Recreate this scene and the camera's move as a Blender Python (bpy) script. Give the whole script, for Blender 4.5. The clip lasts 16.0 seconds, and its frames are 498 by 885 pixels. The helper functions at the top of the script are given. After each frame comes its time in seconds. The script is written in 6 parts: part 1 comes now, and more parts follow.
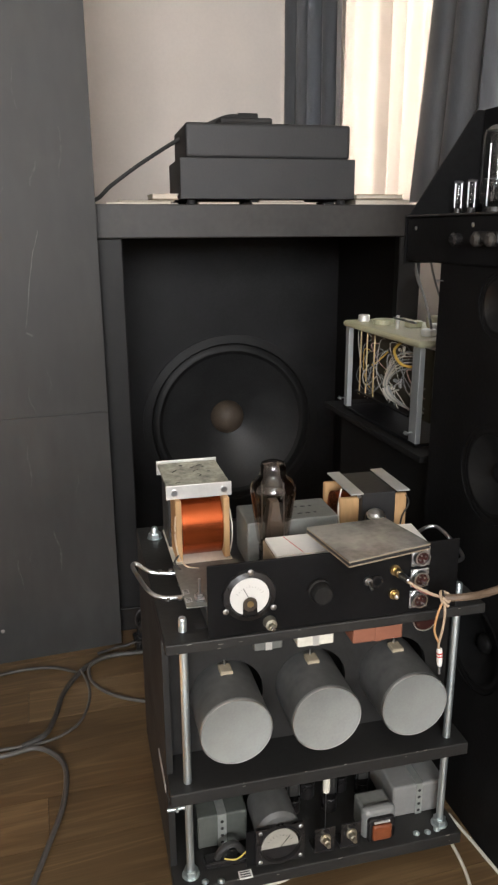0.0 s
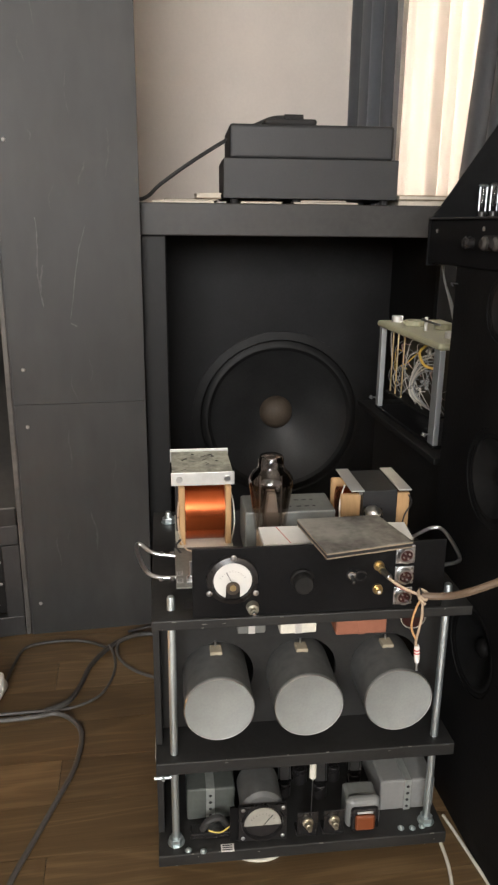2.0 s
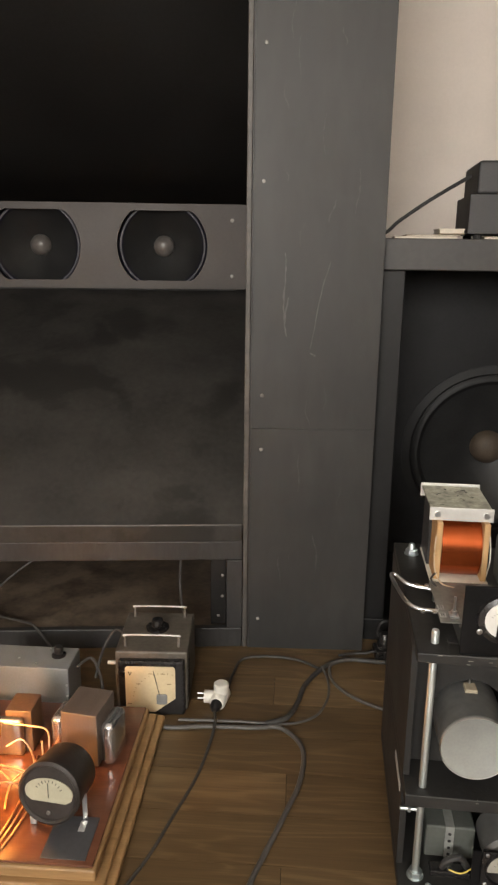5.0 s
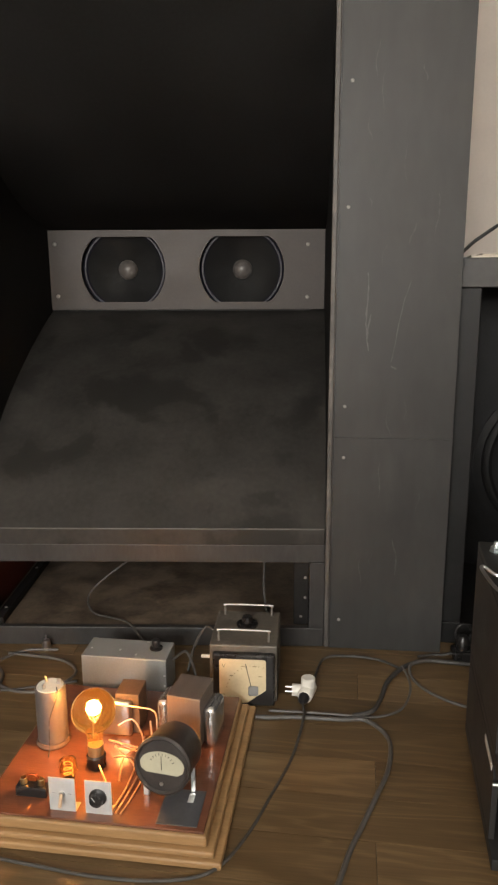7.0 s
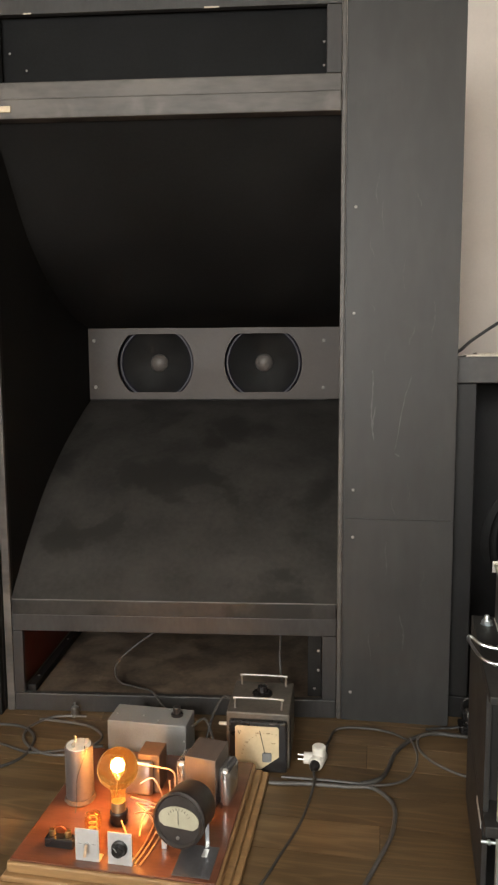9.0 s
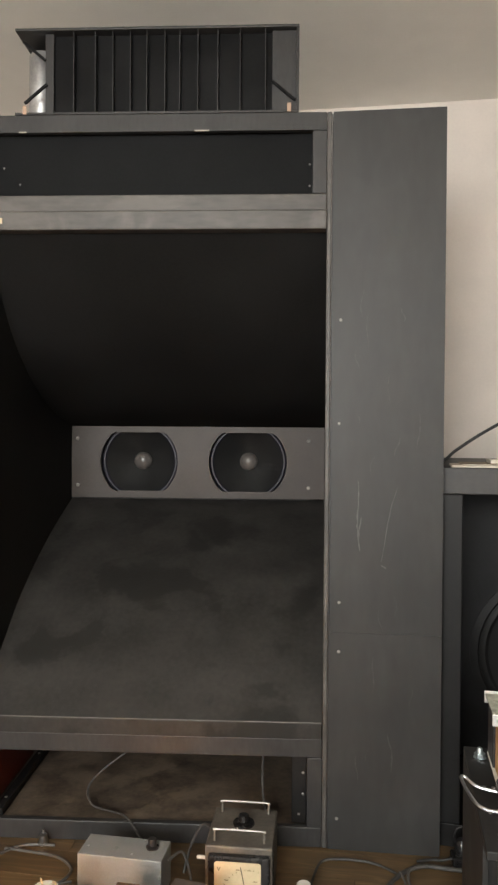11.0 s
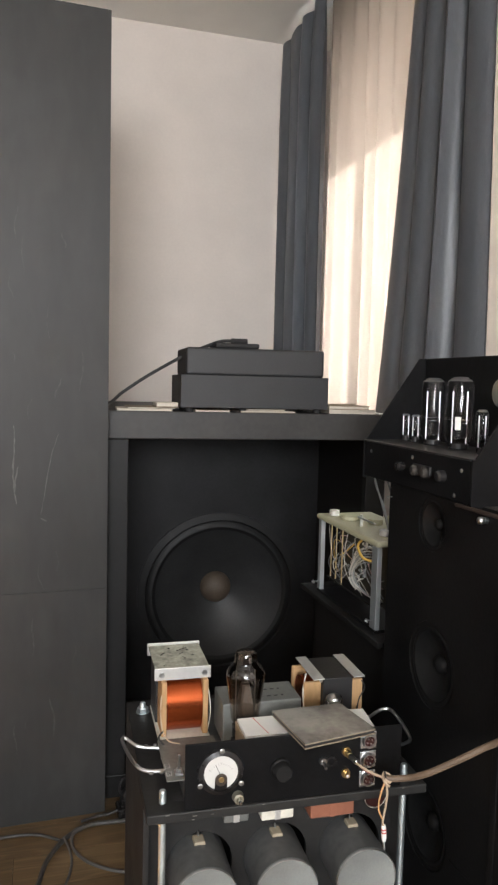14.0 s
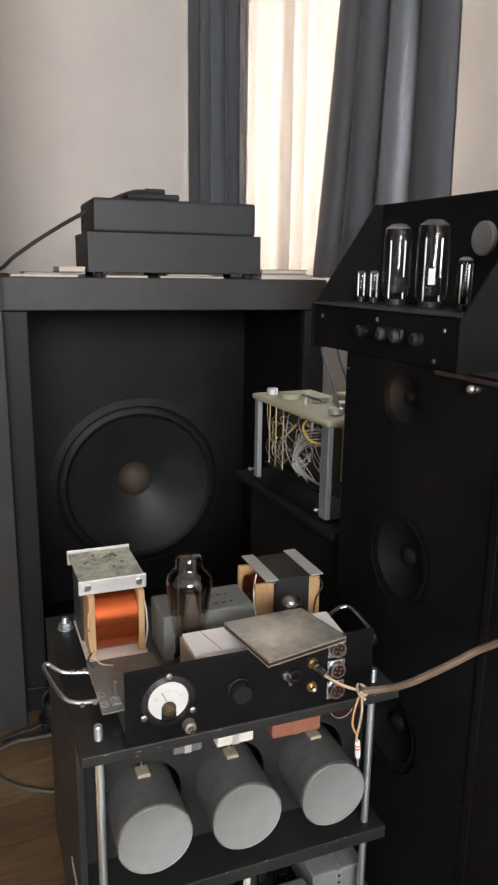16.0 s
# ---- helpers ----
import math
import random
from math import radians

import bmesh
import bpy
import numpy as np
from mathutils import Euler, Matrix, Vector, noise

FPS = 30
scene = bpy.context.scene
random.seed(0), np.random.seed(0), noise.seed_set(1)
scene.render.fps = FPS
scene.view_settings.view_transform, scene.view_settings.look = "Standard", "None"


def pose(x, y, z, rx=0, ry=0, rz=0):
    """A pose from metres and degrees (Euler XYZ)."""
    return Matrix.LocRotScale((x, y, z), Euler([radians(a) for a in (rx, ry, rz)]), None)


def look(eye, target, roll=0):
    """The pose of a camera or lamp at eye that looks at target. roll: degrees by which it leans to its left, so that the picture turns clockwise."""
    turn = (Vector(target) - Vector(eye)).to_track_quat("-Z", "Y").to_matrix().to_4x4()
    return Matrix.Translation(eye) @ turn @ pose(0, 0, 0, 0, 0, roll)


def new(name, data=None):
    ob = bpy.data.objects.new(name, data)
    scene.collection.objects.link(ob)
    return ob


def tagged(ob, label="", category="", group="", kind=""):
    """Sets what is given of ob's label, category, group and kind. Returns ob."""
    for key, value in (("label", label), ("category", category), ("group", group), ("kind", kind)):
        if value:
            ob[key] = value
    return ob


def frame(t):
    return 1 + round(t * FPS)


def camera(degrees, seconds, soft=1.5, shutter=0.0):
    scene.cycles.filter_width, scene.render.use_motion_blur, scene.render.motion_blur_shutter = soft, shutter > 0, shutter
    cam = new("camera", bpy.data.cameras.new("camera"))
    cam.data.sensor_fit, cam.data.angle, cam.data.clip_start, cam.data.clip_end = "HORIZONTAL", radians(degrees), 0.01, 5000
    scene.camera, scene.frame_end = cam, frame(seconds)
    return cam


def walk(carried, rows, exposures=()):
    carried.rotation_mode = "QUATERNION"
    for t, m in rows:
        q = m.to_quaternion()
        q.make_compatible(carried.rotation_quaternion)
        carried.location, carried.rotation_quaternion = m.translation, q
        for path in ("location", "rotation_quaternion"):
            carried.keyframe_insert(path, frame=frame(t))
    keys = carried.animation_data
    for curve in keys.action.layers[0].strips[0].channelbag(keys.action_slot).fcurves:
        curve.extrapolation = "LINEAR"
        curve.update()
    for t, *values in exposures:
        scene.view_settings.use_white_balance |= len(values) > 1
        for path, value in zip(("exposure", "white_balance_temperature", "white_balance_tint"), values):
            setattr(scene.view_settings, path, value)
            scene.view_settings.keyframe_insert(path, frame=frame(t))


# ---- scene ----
cam = camera(37.7, 16.0, 2.4)
PATH = [
    (0, (0.092, 0.099, 1.089), (0.619, 1.945, 0.529), -0.3),
    (0.5, (0.13, 0.075, 1.093), (0.626, 1.934, 0.546), -0.1),
    (1, (0.186, 0.05, 1.098), (0.622, 1.923, 0.547), 0.2),
    (1.5, (0.216, 0.035, 1.097), (0.586, 1.919, 0.536), 0.4),
    (2, (0.213, 0.024, 1.096), (0.517, 1.917, 0.526), 0.6),
    (2.5, (0.203, 0.016, 1.1), (0.447, 1.919, 0.535), 0.7),
    (3, (0.198, 0.021, 1.107), (0.373, 1.936, 0.557), 0.7),
    (3.5, (0.186, 0.024, 1.114), (0.276, 1.95, 0.585), 0.8),
    (4, (0.143, 0.027, 1.116), (0.141, 1.959, 0.598), 0.9),
    (4.5, (0.085, 0.02, 1.117), (0.008, 1.952, 0.604), 0.8),
    (5, (0.03, -0.006, 1.119), (-0.096, 1.922, 0.606), 0.7),
    (7.5, (-0.053, -0.203, 1.112), (-0.354, 1.731, 0.701), -0.4),
    (8, (-0.017, -0.266, 1.13), (-0.35, 1.674, 0.775), -0.4),
    (8.5, (0.001, -0.318, 1.145), (-0.345, 1.629, 0.848), -0.3),
    (9, (0.017, -0.34, 1.158), (-0.336, 1.614, 0.92), -0.3),
    (11.5, (0.008, -0.279, 1.259), (-0.263, 1.703, 1.254), 0.6),
    (12, (0.035, -0.251, 1.256), (-0.06, 1.747, 1.257), 0.9),
    (12.5, (0.066, -0.236, 1.262), (0.148, 1.762, 1.243), 1.0),
    (13, (0.076, -0.215, 1.261), (0.353, 1.765, 1.203), 1.2),
    (13.5, (0.068, -0.182, 1.253), (0.514, 1.765, 1.145), 1.5),
    (14, (0.054, -0.134, 1.238), (0.61, 1.78, 1.075), 1.4),
    (14.5, (0.035, -0.088, 1.22), (0.672, 1.795, 0.993), 1.5),
    (15, (0.047, -0.014, 1.195), (0.745, 1.836, 0.89), 1.3),
    (15.5, (0.067, 0.068, 1.181), (0.818, 1.881, 0.795), 1.0),
    (16, (0.081, 0.125, 1.174), (0.865, 1.906, 0.713), 0.9),
]
walk(cam, [(t, look(eye, target, roll)) for t, eye, target, roll in PATH], [(0, 2.5, 5950, 9), (5, 2.46, 6450, 9), (9, 2.5, 6250, 7), (11.5, 2.66, 6000, 6), (12.5, 2.66, 5750, 5), (13.5, 2.52, 5850, 8), (14.5, 2.48, 5850, 9), (16, 2.5, 5750, 9)])

# ---- light ----
world = bpy.data.worlds.new("world")
scene.world = world
world.use_nodes = True
wn = world.node_tree.nodes
sky = wn.new("ShaderNodeTexSky")
sky.sky_type, sky.sun_disc = "NISHITA", False
sky.sun_elevation, sky.sun_rotation = radians(43), radians(84)
world.node_tree.links.new(sky.outputs[0], wn["Background"].inputs[0])
wn["Background"].inputs[1].default_value = 0.05


def area_lamp(name, m, w, h, power, colour):
    lamp = bpy.data.lights.new(name, "AREA")
    lamp.shape, lamp.size, lamp.size_y, lamp.energy, lamp.color = "RECTANGLE", w, h, power, colour
    ob = new(name, lamp)
    ob.matrix_world = m
    return ob


sun = bpy.data.lights.new("sun", "SUN")
sun.energy, sun.angle, sun.color = 5.0, radians(0.6), (1, 0.96, 0.9)
new("sun", sun).matrix_world = look((4.1, 1.7, 4.39), (1.1, 2.0, 1.6))
# daylight in the window openings
area_lamp("window_daylight", look((2.05, 2.05, 1.75), (0, 1.95, 1.55)), 2.0, 2.1, 30, (1, 0.93, 0.86))
area_lamp("rear_window_daylight", look((-0.6, -2.9, 1.85), (-0.2, 1.2, 2.3)), 1.6, 1.1, 34, (1, 0.94, 0.87))

# ---- materials ----


def mat(name, colour, rough=0.6, metal=0.0, var=0.25, scale=8.0, fine=120.0, bump=0.15, stretch=(1, 1, 1), colour2=None, spec=0.5, trans=0.0, ior=1.45, coat=0.0, per_object=0.0, rvar=0.1, blotch=0.0):
    m = bpy.data.materials.new(name)
    m.use_nodes = True
    nt = m.node_tree
    n, l = nt.nodes, nt.links
    b = n["Principled BSDF"]
    b.inputs["Roughness"].default_value, b.inputs["Metallic"].default_value = rough, metal
    b.inputs["Specular IOR Level"].default_value, b.inputs["Transmission Weight"].default_value = spec, trans
    b.inputs["IOR"].default_value, b.inputs["Coat Weight"].default_value = ior, coat
    tc = n.new("ShaderNodeTexCoord")
    mp = n.new("ShaderNodeMapping")
    mp.inputs["Scale"].default_value = stretch
    l.new(tc.outputs["Object"], mp.inputs["Vector"])
    big, small = n.new("ShaderNodeTexNoise"), n.new("ShaderNodeTexNoise")
    big.inputs["Scale"].default_value, big.inputs["Detail"].default_value = scale, 5
    small.inputs["Scale"].default_value, small.inputs["Detail"].default_value = fine, 4
    l.new(mp.outputs[0], big.inputs["Vector"]), l.new(mp.outputs[0], small.inputs["Vector"])
    c2 = colour2 or tuple(min(1, c * (1 + var) + 0.004) for c in colour)
    c1 = colour if colour2 else tuple(c * (1 - var) for c in colour)
    ramp = n.new("ShaderNodeValToRGB")
    ramp.color_ramp.elements[0].position, ramp.color_ramp.elements[1].position = 0.3, 0.7
    ramp.color_ramp.elements[0].color, ramp.color_ramp.elements[1].color = (*c1, 1), (*c2, 1)
    mix = n.new("ShaderNodeMath")
    mix.operation = "MULTIPLY_ADD"
    mix.inputs[1].default_value = 0.35
    l.new(small.outputs[0], mix.inputs[0])
    sub = n.new("ShaderNodeMath")
    sub.operation = "MULTIPLY_ADD"
    sub.inputs[1].default_value, sub.inputs[2].default_value = 0.65, 0
    l.new(big.outputs[0], sub.inputs[0]), l.new(sub.outputs[0], mix.inputs[2])
    value = mix.outputs[0]
    if per_object:
        info, add = n.new("ShaderNodeObjectInfo"), n.new("ShaderNodeMath")
        add.operation = "MULTIPLY_ADD"
        add.inputs[1].default_value = per_object
        l.new(info.outputs["Random"], add.inputs[0]), l.new(value, add.inputs[2])
        shift = n.new("ShaderNodeMath")
        shift.operation, shift.inputs[1].default_value = "SUBTRACT", per_object / 2
        l.new(add.outputs[0], shift.inputs[0])
        value = shift.outputs[0]
        off = n.new("ShaderNodeVectorMath")
        off.operation = "MULTIPLY_ADD"
        off.inputs[1].default_value = (7, 7, 7)
        l.new(info.outputs["Random"], off.inputs[0]), l.new(tc.outputs["Object"], off.inputs[2])
        l.new(off.outputs[0], mp.inputs["Vector"])
    if blotch:
        # worn patches with ragged borders, on top of the grain
        spot, cut, put = n.new("ShaderNodeTexNoise"), n.new("ShaderNodeMapRange"), n.new("ShaderNodeMath")
        spot.inputs["Scale"].default_value, spot.inputs["Detail"].default_value, spot.inputs["Distortion"].default_value = 4.5, 9, 0.6
        l.new(tc.outputs["Object"], spot.inputs["Vector"])
        cut.inputs["From Min"].default_value, cut.inputs["From Max"].default_value = 0.53, 0.66
        cut.inputs["To Min"].default_value, cut.inputs["To Max"].default_value = 0.0, blotch
        l.new(spot.outputs[0], cut.inputs[0])
        put.operation = "ADD"
        l.new(value, put.inputs[0]), l.new(cut.outputs[0], put.inputs[1])
        value = put.outputs[0]
    l.new(value, ramp.inputs[0])
    l.new(ramp.outputs[0], b.inputs["Base Color"])
    rr = n.new("ShaderNodeMapRange")
    rr.inputs["To Min"].default_value, rr.inputs["To Max"].default_value = max(0.02, rough - rvar), min(1, rough + rvar)
    l.new(big.outputs[0], rr.inputs[0]), l.new(rr.outputs[0], b.inputs["Roughness"])
    if bump:
        bp = n.new("ShaderNodeBump")
        bp.inputs["Strength"].default_value, bp.inputs["Distance"].default_value = bump, 0.002
        l.new(small.outputs[0], bp.inputs["Height"]), l.new(bp.outputs[0], b.inputs["Normal"])
    return m


BLACK = mat("black_paint", (0.026, 0.025, 0.0245), 0.5, var=0.35, scale=5, fine=60, bump=0.25, stretch=(1.5, 1.5, 0.5))
WINGPAINT = mat("wing_paint", (0.0172, 0.017, 0.0164), 0.52, colour2=(0.034, 0.0337, 0.0323), scale=5, fine=26, bump=0.12, stretch=(1.3, 1.3, 0.4), blotch=0.12)
DARK = mat("dark_inside", (0.016, 0.015, 0.015), 0.7, var=0.4)
PANEL = mat("panel_black", (0.005, 0.005, 0.0053), 0.4, var=0.3, bump=0.1, spec=0.14)
SHELF = mat("shelf_black", (0.0105, 0.0103, 0.0098), 0.55, colour2=(0.021, 0.0205, 0.0193), scale=12, fine=90, bump=0.35, blotch=0.2)
PLATE = mat("driver_plate", (0.043, 0.035, 0.0305), 0.5, 0.2, var=0.15)
CONE = mat("paper_cone", (0.011, 0.011, 0.011), 0.5, var=0.3, fine=200)
DUST = mat("dust_cap", (0.1, 0.09, 0.083), 0.32, var=0.2)
BROWNCAP = mat("brown_cap", (0.09, 0.055, 0.035), 0.6, var=0.3)
STEEL = mat("steel", (0.55, 0.56, 0.57), 0.3, 1.0, var=0.15, bump=0.05)
ZINC = mat("zinc_rod", (0.54, 0.6, 0.61), 0.35, 0.9, var=0.15, fine=300, bump=0.3)
ALU = mat("aluminium_can", (0.285, 0.3, 0.292), 0.4, 0.4, colour2=(0.36, 0.385, 0.372), scale=22, fine=260, bump=0.05, blotch=0.08)
CANSIDE = mat("can_side", (0.11, 0.112, 0.11), 0.42, 0.45, colour2=(0.2, 0.202, 0.195), scale=16, fine=70, blotch=0.3)
WALL = mat("wall_paper", (0.69, 0.63, 0.575), 0.85, var=0.05, scale=6, fine=90, bump=0.2)
CEIL = mat("ceiling_paint", (0.85, 0.82, 0.76), 0.9, var=0.03, bump=0.1)


def oak_floor(name):
    """Dark oiled oak: flowing growth rings along x, pores, and a tone of its own for each board."""
    m = bpy.data.materials.new(name)
    m.use_nodes = True
    n, l = m.node_tree.nodes, m.node_tree.links
    b = n["Principled BSDF"]
    tc, info = n.new("ShaderNodeTexCoord"), n.new("ShaderNodeObjectInfo")
    off = n.new("ShaderNodeVectorMath")
    off.operation, off.inputs[1].default_value = "MULTIPLY_ADD", (13, 5, 9)
    l.new(info.outputs["Random"], off.inputs[0]), l.new(tc.outputs["Object"], off.inputs[2])

    def noise_at(stretch, scale, detail, distortion=0.0):
        mp, nz = n.new("ShaderNodeMapping"), n.new("ShaderNodeTexNoise")
        mp.inputs["Scale"].default_value = stretch
        nz.inputs["Scale"].default_value, nz.inputs["Detail"].default_value, nz.inputs["Distortion"].default_value = scale, detail, distortion
        l.new(off.outputs[0], mp.inputs["Vector"]), l.new(mp.outputs[0], nz.inputs["Vector"])
        return nz.outputs[0]

    def math_node(op, a, b_):
        k = n.new("ShaderNodeMath")
        k.operation = op
        for q, v in enumerate((a, b_)):
            if isinstance(v, (int, float)):
                k.inputs[q].default_value = v
            else:
                l.new(v, k.inputs[q])
        return k.outputs[0]

    rings = math_node("SINE", math_node("MULTIPLY", noise_at((0.9, 6, 6), 1.6, 2.5, 0.5), 52), 0)
    lines = math_node("POWER", math_node("MULTIPLY_ADD", rings, 0.5), 2.5)
    n_add = lines.node.inputs[0].links[0].from_node
    n_add.inputs[2].default_value = 0.5
    pores, tone, stain = noise_at((1.2, 40, 40), 6, 4), noise_at((1, 5, 5), 2.2, 4), noise_at((3, 3, 3), 1.7, 6)
    v = math_node("ADD", math_node("MULTIPLY", lines, 0.15), math_node("MULTIPLY", pores, 0.4))
    v = math_node("ADD", v, math_node("MULTIPLY", tone, 0.3))
    v = math_node("ADD", v, math_node("MULTIPLY", stain, 0.22))
    v = math_node("ADD", v, math_node("MULTIPLY", info.outputs["Random"], 0.2))
    ramp = n.new("ShaderNodeValToRGB")
    e = ramp.color_ramp.elements
    e[0].position, e[0].color = 0.36, (0.062, 0.0385, 0.0175, 1)
    e[1].position, e[1].color = 0.92, (0.197, 0.13, 0.065, 1)
    mid = e.new(0.62)
    mid.color = (0.109, 0.068, 0.0313, 1)
    l.new(v, ramp.inputs[0]), l.new(ramp.outputs[0], b.inputs["Base Color"])
    rr, bp = n.new("ShaderNodeMapRange"), n.new("ShaderNodeBump")
    rr.inputs["To Min"].default_value, rr.inputs["To Max"].default_value = 0.3, 0.5
    l.new(pores, rr.inputs[0]), l.new(rr.outputs[0], b.inputs["Roughness"])
    bp.inputs["Strength"].default_value, bp.inputs["Distance"].default_value = 0.35, 0.001
    l.new(pores, bp.inputs["Height"]), l.new(bp.outputs[0], b.inputs["Normal"])
    return m


WOODFLOOR = oak_floor("oak_floor")


def obj(name, bm, material, parent=None, smooth=False):
    me = bpy.data.meshes.new(name)
    bm.normal_update()
    bm.to_mesh(me)
    bm.free()
    for m in material if isinstance(material, (list, tuple)) else [material]:
        me.materials.append(m)
    if smooth:
        for p in me.polygons:
            p.use_smooth = True
        me.set_sharp_from_angle(angle=radians(35))
    ob = new(name, me)
    ob.parent = parent
    return ob


def part(name, bm, material, parent, label="", smooth=False):
    ob = obj(name, bm, material, parent, smooth)
    return tagged(ob, label) if label else ob


def thing(name, m, label, category, group="", kind=""):
    ob = new(name)
    ob.empty_display_size = 0.05
    ob.matrix_world = m
    return tagged(ob, label, category, group, kind)


def box(x0, x1, y0, y1, z0, z1, bevel=0.0, bm=None, seg=2, m=None):
    own = bmesh.new()
    bmesh.ops.create_cube(own, size=1)
    for v in own.verts:
        v.co = Vector((x0 + (v.co.x + 0.5) * (x1 - x0), y0 + (v.co.y + 0.5) * (y1 - y0), z0 + (v.co.z + 0.5) * (z1 - z0)))
    if bevel:
        bmesh.ops.bevel(own, geom=own.edges[:], offset=bevel, segments=seg, affect="EDGES", profile=0.5)
    if m is not None:
        bmesh.ops.transform(own, matrix=m, verts=own.verts)
    return merge(bm, own)


def merge(bm, own):
    if bm is None:
        return own
    me = bpy.data.meshes.new("tmp")
    own.to_mesh(me)
    own.free()
    bm.from_mesh(me)
    bpy.data.meshes.remove(me)
    return bm


def lathe(profile, seg=32, m=None, bm=None, closed=False):
    """Turns (radius, height) pairs round z."""
    own = bmesh.new()
    rings = []
    for r, z in profile:
        if r < 1e-6:
            rings.append([own.verts.new((0, 0, z))])
        else:
            rings.append([own.verts.new((r * math.cos(2 * math.pi * k / seg), r * math.sin(2 * math.pi * k / seg), z)) for k in range(seg)])
    for a, b in zip(rings, rings[1:]):
        for k in range(seg):
            j = (k + 1) % seg
            if len(a) == 1 and len(b) == 1:
                continue
            if len(a) == 1:
                own.faces.new((a[0], b[j], b[k]))
            elif len(b) == 1:
                own.faces.new((a[k], a[j], b[0]))
            else:
                own.faces.new((a[k], a[j], b[j], b[k]))
    bmesh.ops.recalc_face_normals(own, faces=own.faces[:])
    if m is not None:
        bmesh.ops.transform(own, matrix=m, verts=own.verts)
    return merge(bm, own)


def rod(r, h, seg=16, m=None, bm=None, bevel=0.0):
    b = bevel or min(r, h) * 0.12
    return lathe([(0, 0), (r - b, 0), (r, b), (r, h - b), (r - b, h), (0, h)], seg, m, bm)


def tube_path(points, r, seg=8, bm=None, steps=6):
    """A round cord through points, smoothed."""
    pts = [Vector(p) for p in points]
    out = []
    for i in range(len(pts) - 1):
        p0, p1, p2, p3 = pts[max(i - 1, 0)], pts[i], pts[i + 1], pts[min(i + 2, len(pts) - 1)]
        for k in range(steps):
            t = k / steps
            out.append(0.5 * ((2 * p1) + (p2 - p0) * t + (2 * p0 - 5 * p1 + 4 * p2 - p3) * t * t + (3 * p1 - p0 - 3 * p2 + p3) * t ** 3))
    out.append(pts[-1])
    own = bmesh.new()
    rings, up = [], Vector((0, 0, 1))
    for i, p in enumerate(out):
        d = (out[min(i + 1, len(out) - 1)] - out[max(i - 1, 0)]).normalized()
        side = d.cross(up)
        if side.length < 0.05:
            side = d.cross(Vector((0, 1, 0)))
        side.normalize()
        top = side.cross(d)
        rings.append([own.verts.new(p + r * (math.cos(2 * math.pi * k / seg) * side + math.sin(2 * math.pi * k / seg) * top)) for k in range(seg)])
    for a, b in zip(rings, rings[1:]):
        for k in range(seg):
            own.faces.new((a[k], a[(k + 1) % seg], b[(k + 1) % seg], b[k]))
    own.faces.new(rings[0]), own.faces.new(rings[-1])
    bmesh.ops.recalc_face_normals(own, faces=own.faces[:])
    return merge(bm, own)


def prism(outline, d0, d1, m=None, bm=None):
    """An outline of (x, z) pairs pulled along y from d0 to d1."""
    own = bmesh.new()
    a = [own.verts.new((x, d0, z)) for x, z in outline]
    b = [own.verts.new((x, d1, z)) for x, z in outline]
    own.faces.new(a), own.faces.new(b)
    for i in range(len(a)):
        j = (i + 1) % len(a)
        own.faces.new((a[i], a[j], b[j], b[i]))
    bmesh.ops.recalc_face_normals(own, faces=own.faces[:])
    if m is not None:
        bmesh.ops.transform(own, matrix=m, verts=own.verts)
    return merge(bm, own)


# ---- room ----
WX, WY, CZ = 1.28, 2.99, 2.70
X0, Y0 = -3.2, -3.0
floor = tagged(obj("floor", box(X0, WX, Y0, WY, -0.1, -0.004), mat("subfloor", (0.03, 0.02, 0.012), 0.8)), "dark brown oak plank floor", "floor", kind="structure")
ceiling = tagged(obj("ceiling", box(X0 - 0.2, WX + 0.25, Y0 - 0.2, WY + 0.2, CZ, CZ + 0.15), CEIL), "plain off-white painted ceiling", "ceiling", kind="structure")
tagged(obj("wall_north", box(X0 - 0.2, WX + 0.25, WY, WY + 0.2, -0.1, CZ), WALL), "plain pale beige wall in soft daylight", "wall", kind="structure")
tagged(obj("wall_west", box(X0 - 0.2, X0, Y0, WY, -0.1, CZ), WALL), "plain pale beige wall", "wall", kind="structure")


def wall_with_hole(name, axis, a0, a1, d0, d1, h0, h1, z0, z1, label):
    bm = bmesh.new()
    for p0, p1, q0, q1 in ((a0, h0, -0.1, CZ), (h1, a1, -0.1, CZ), (h0, h1, -0.1, z0), (h0, h1, z1, CZ)):
        if axis == "y":
            box(d0, d1, p0, p1, q0, q1, bm=bm)
        else:
            box(p0, p1, d0, d1, q0, q1, bm=bm)
    return tagged(obj(name, bm, WALL), label, "wall", kind="structure")


WINY0, WINY1, WINZ0, WINZ1 = 1.8, 2.55, 1.12, 2.42
wall_with_hole("wall_east", "y", Y0, WY, WX, WX + 0.22, WINY0, WINY1, WINZ0, WINZ1, "plain pale beige wall with a tall window")
wall_with_hole("wall_south", "x", X0, WX, Y0 - 0.2, Y0, -1.5, 0.3, 1.2, 2.45, "plain pale beige wall with a window")


# ---- windows, rail and curtains ----
FRAMEWHITE = mat("window_white", (0.75, 0.74, 0.72), 0.4, var=0.04)
CURTAIN = mat("satin_curtain", (0.17, 0.18, 0.2), 0.34, var=0.15, scale=3, fine=400, bump=0.12, stretch=(1, 1, 0.2), spec=0.6)


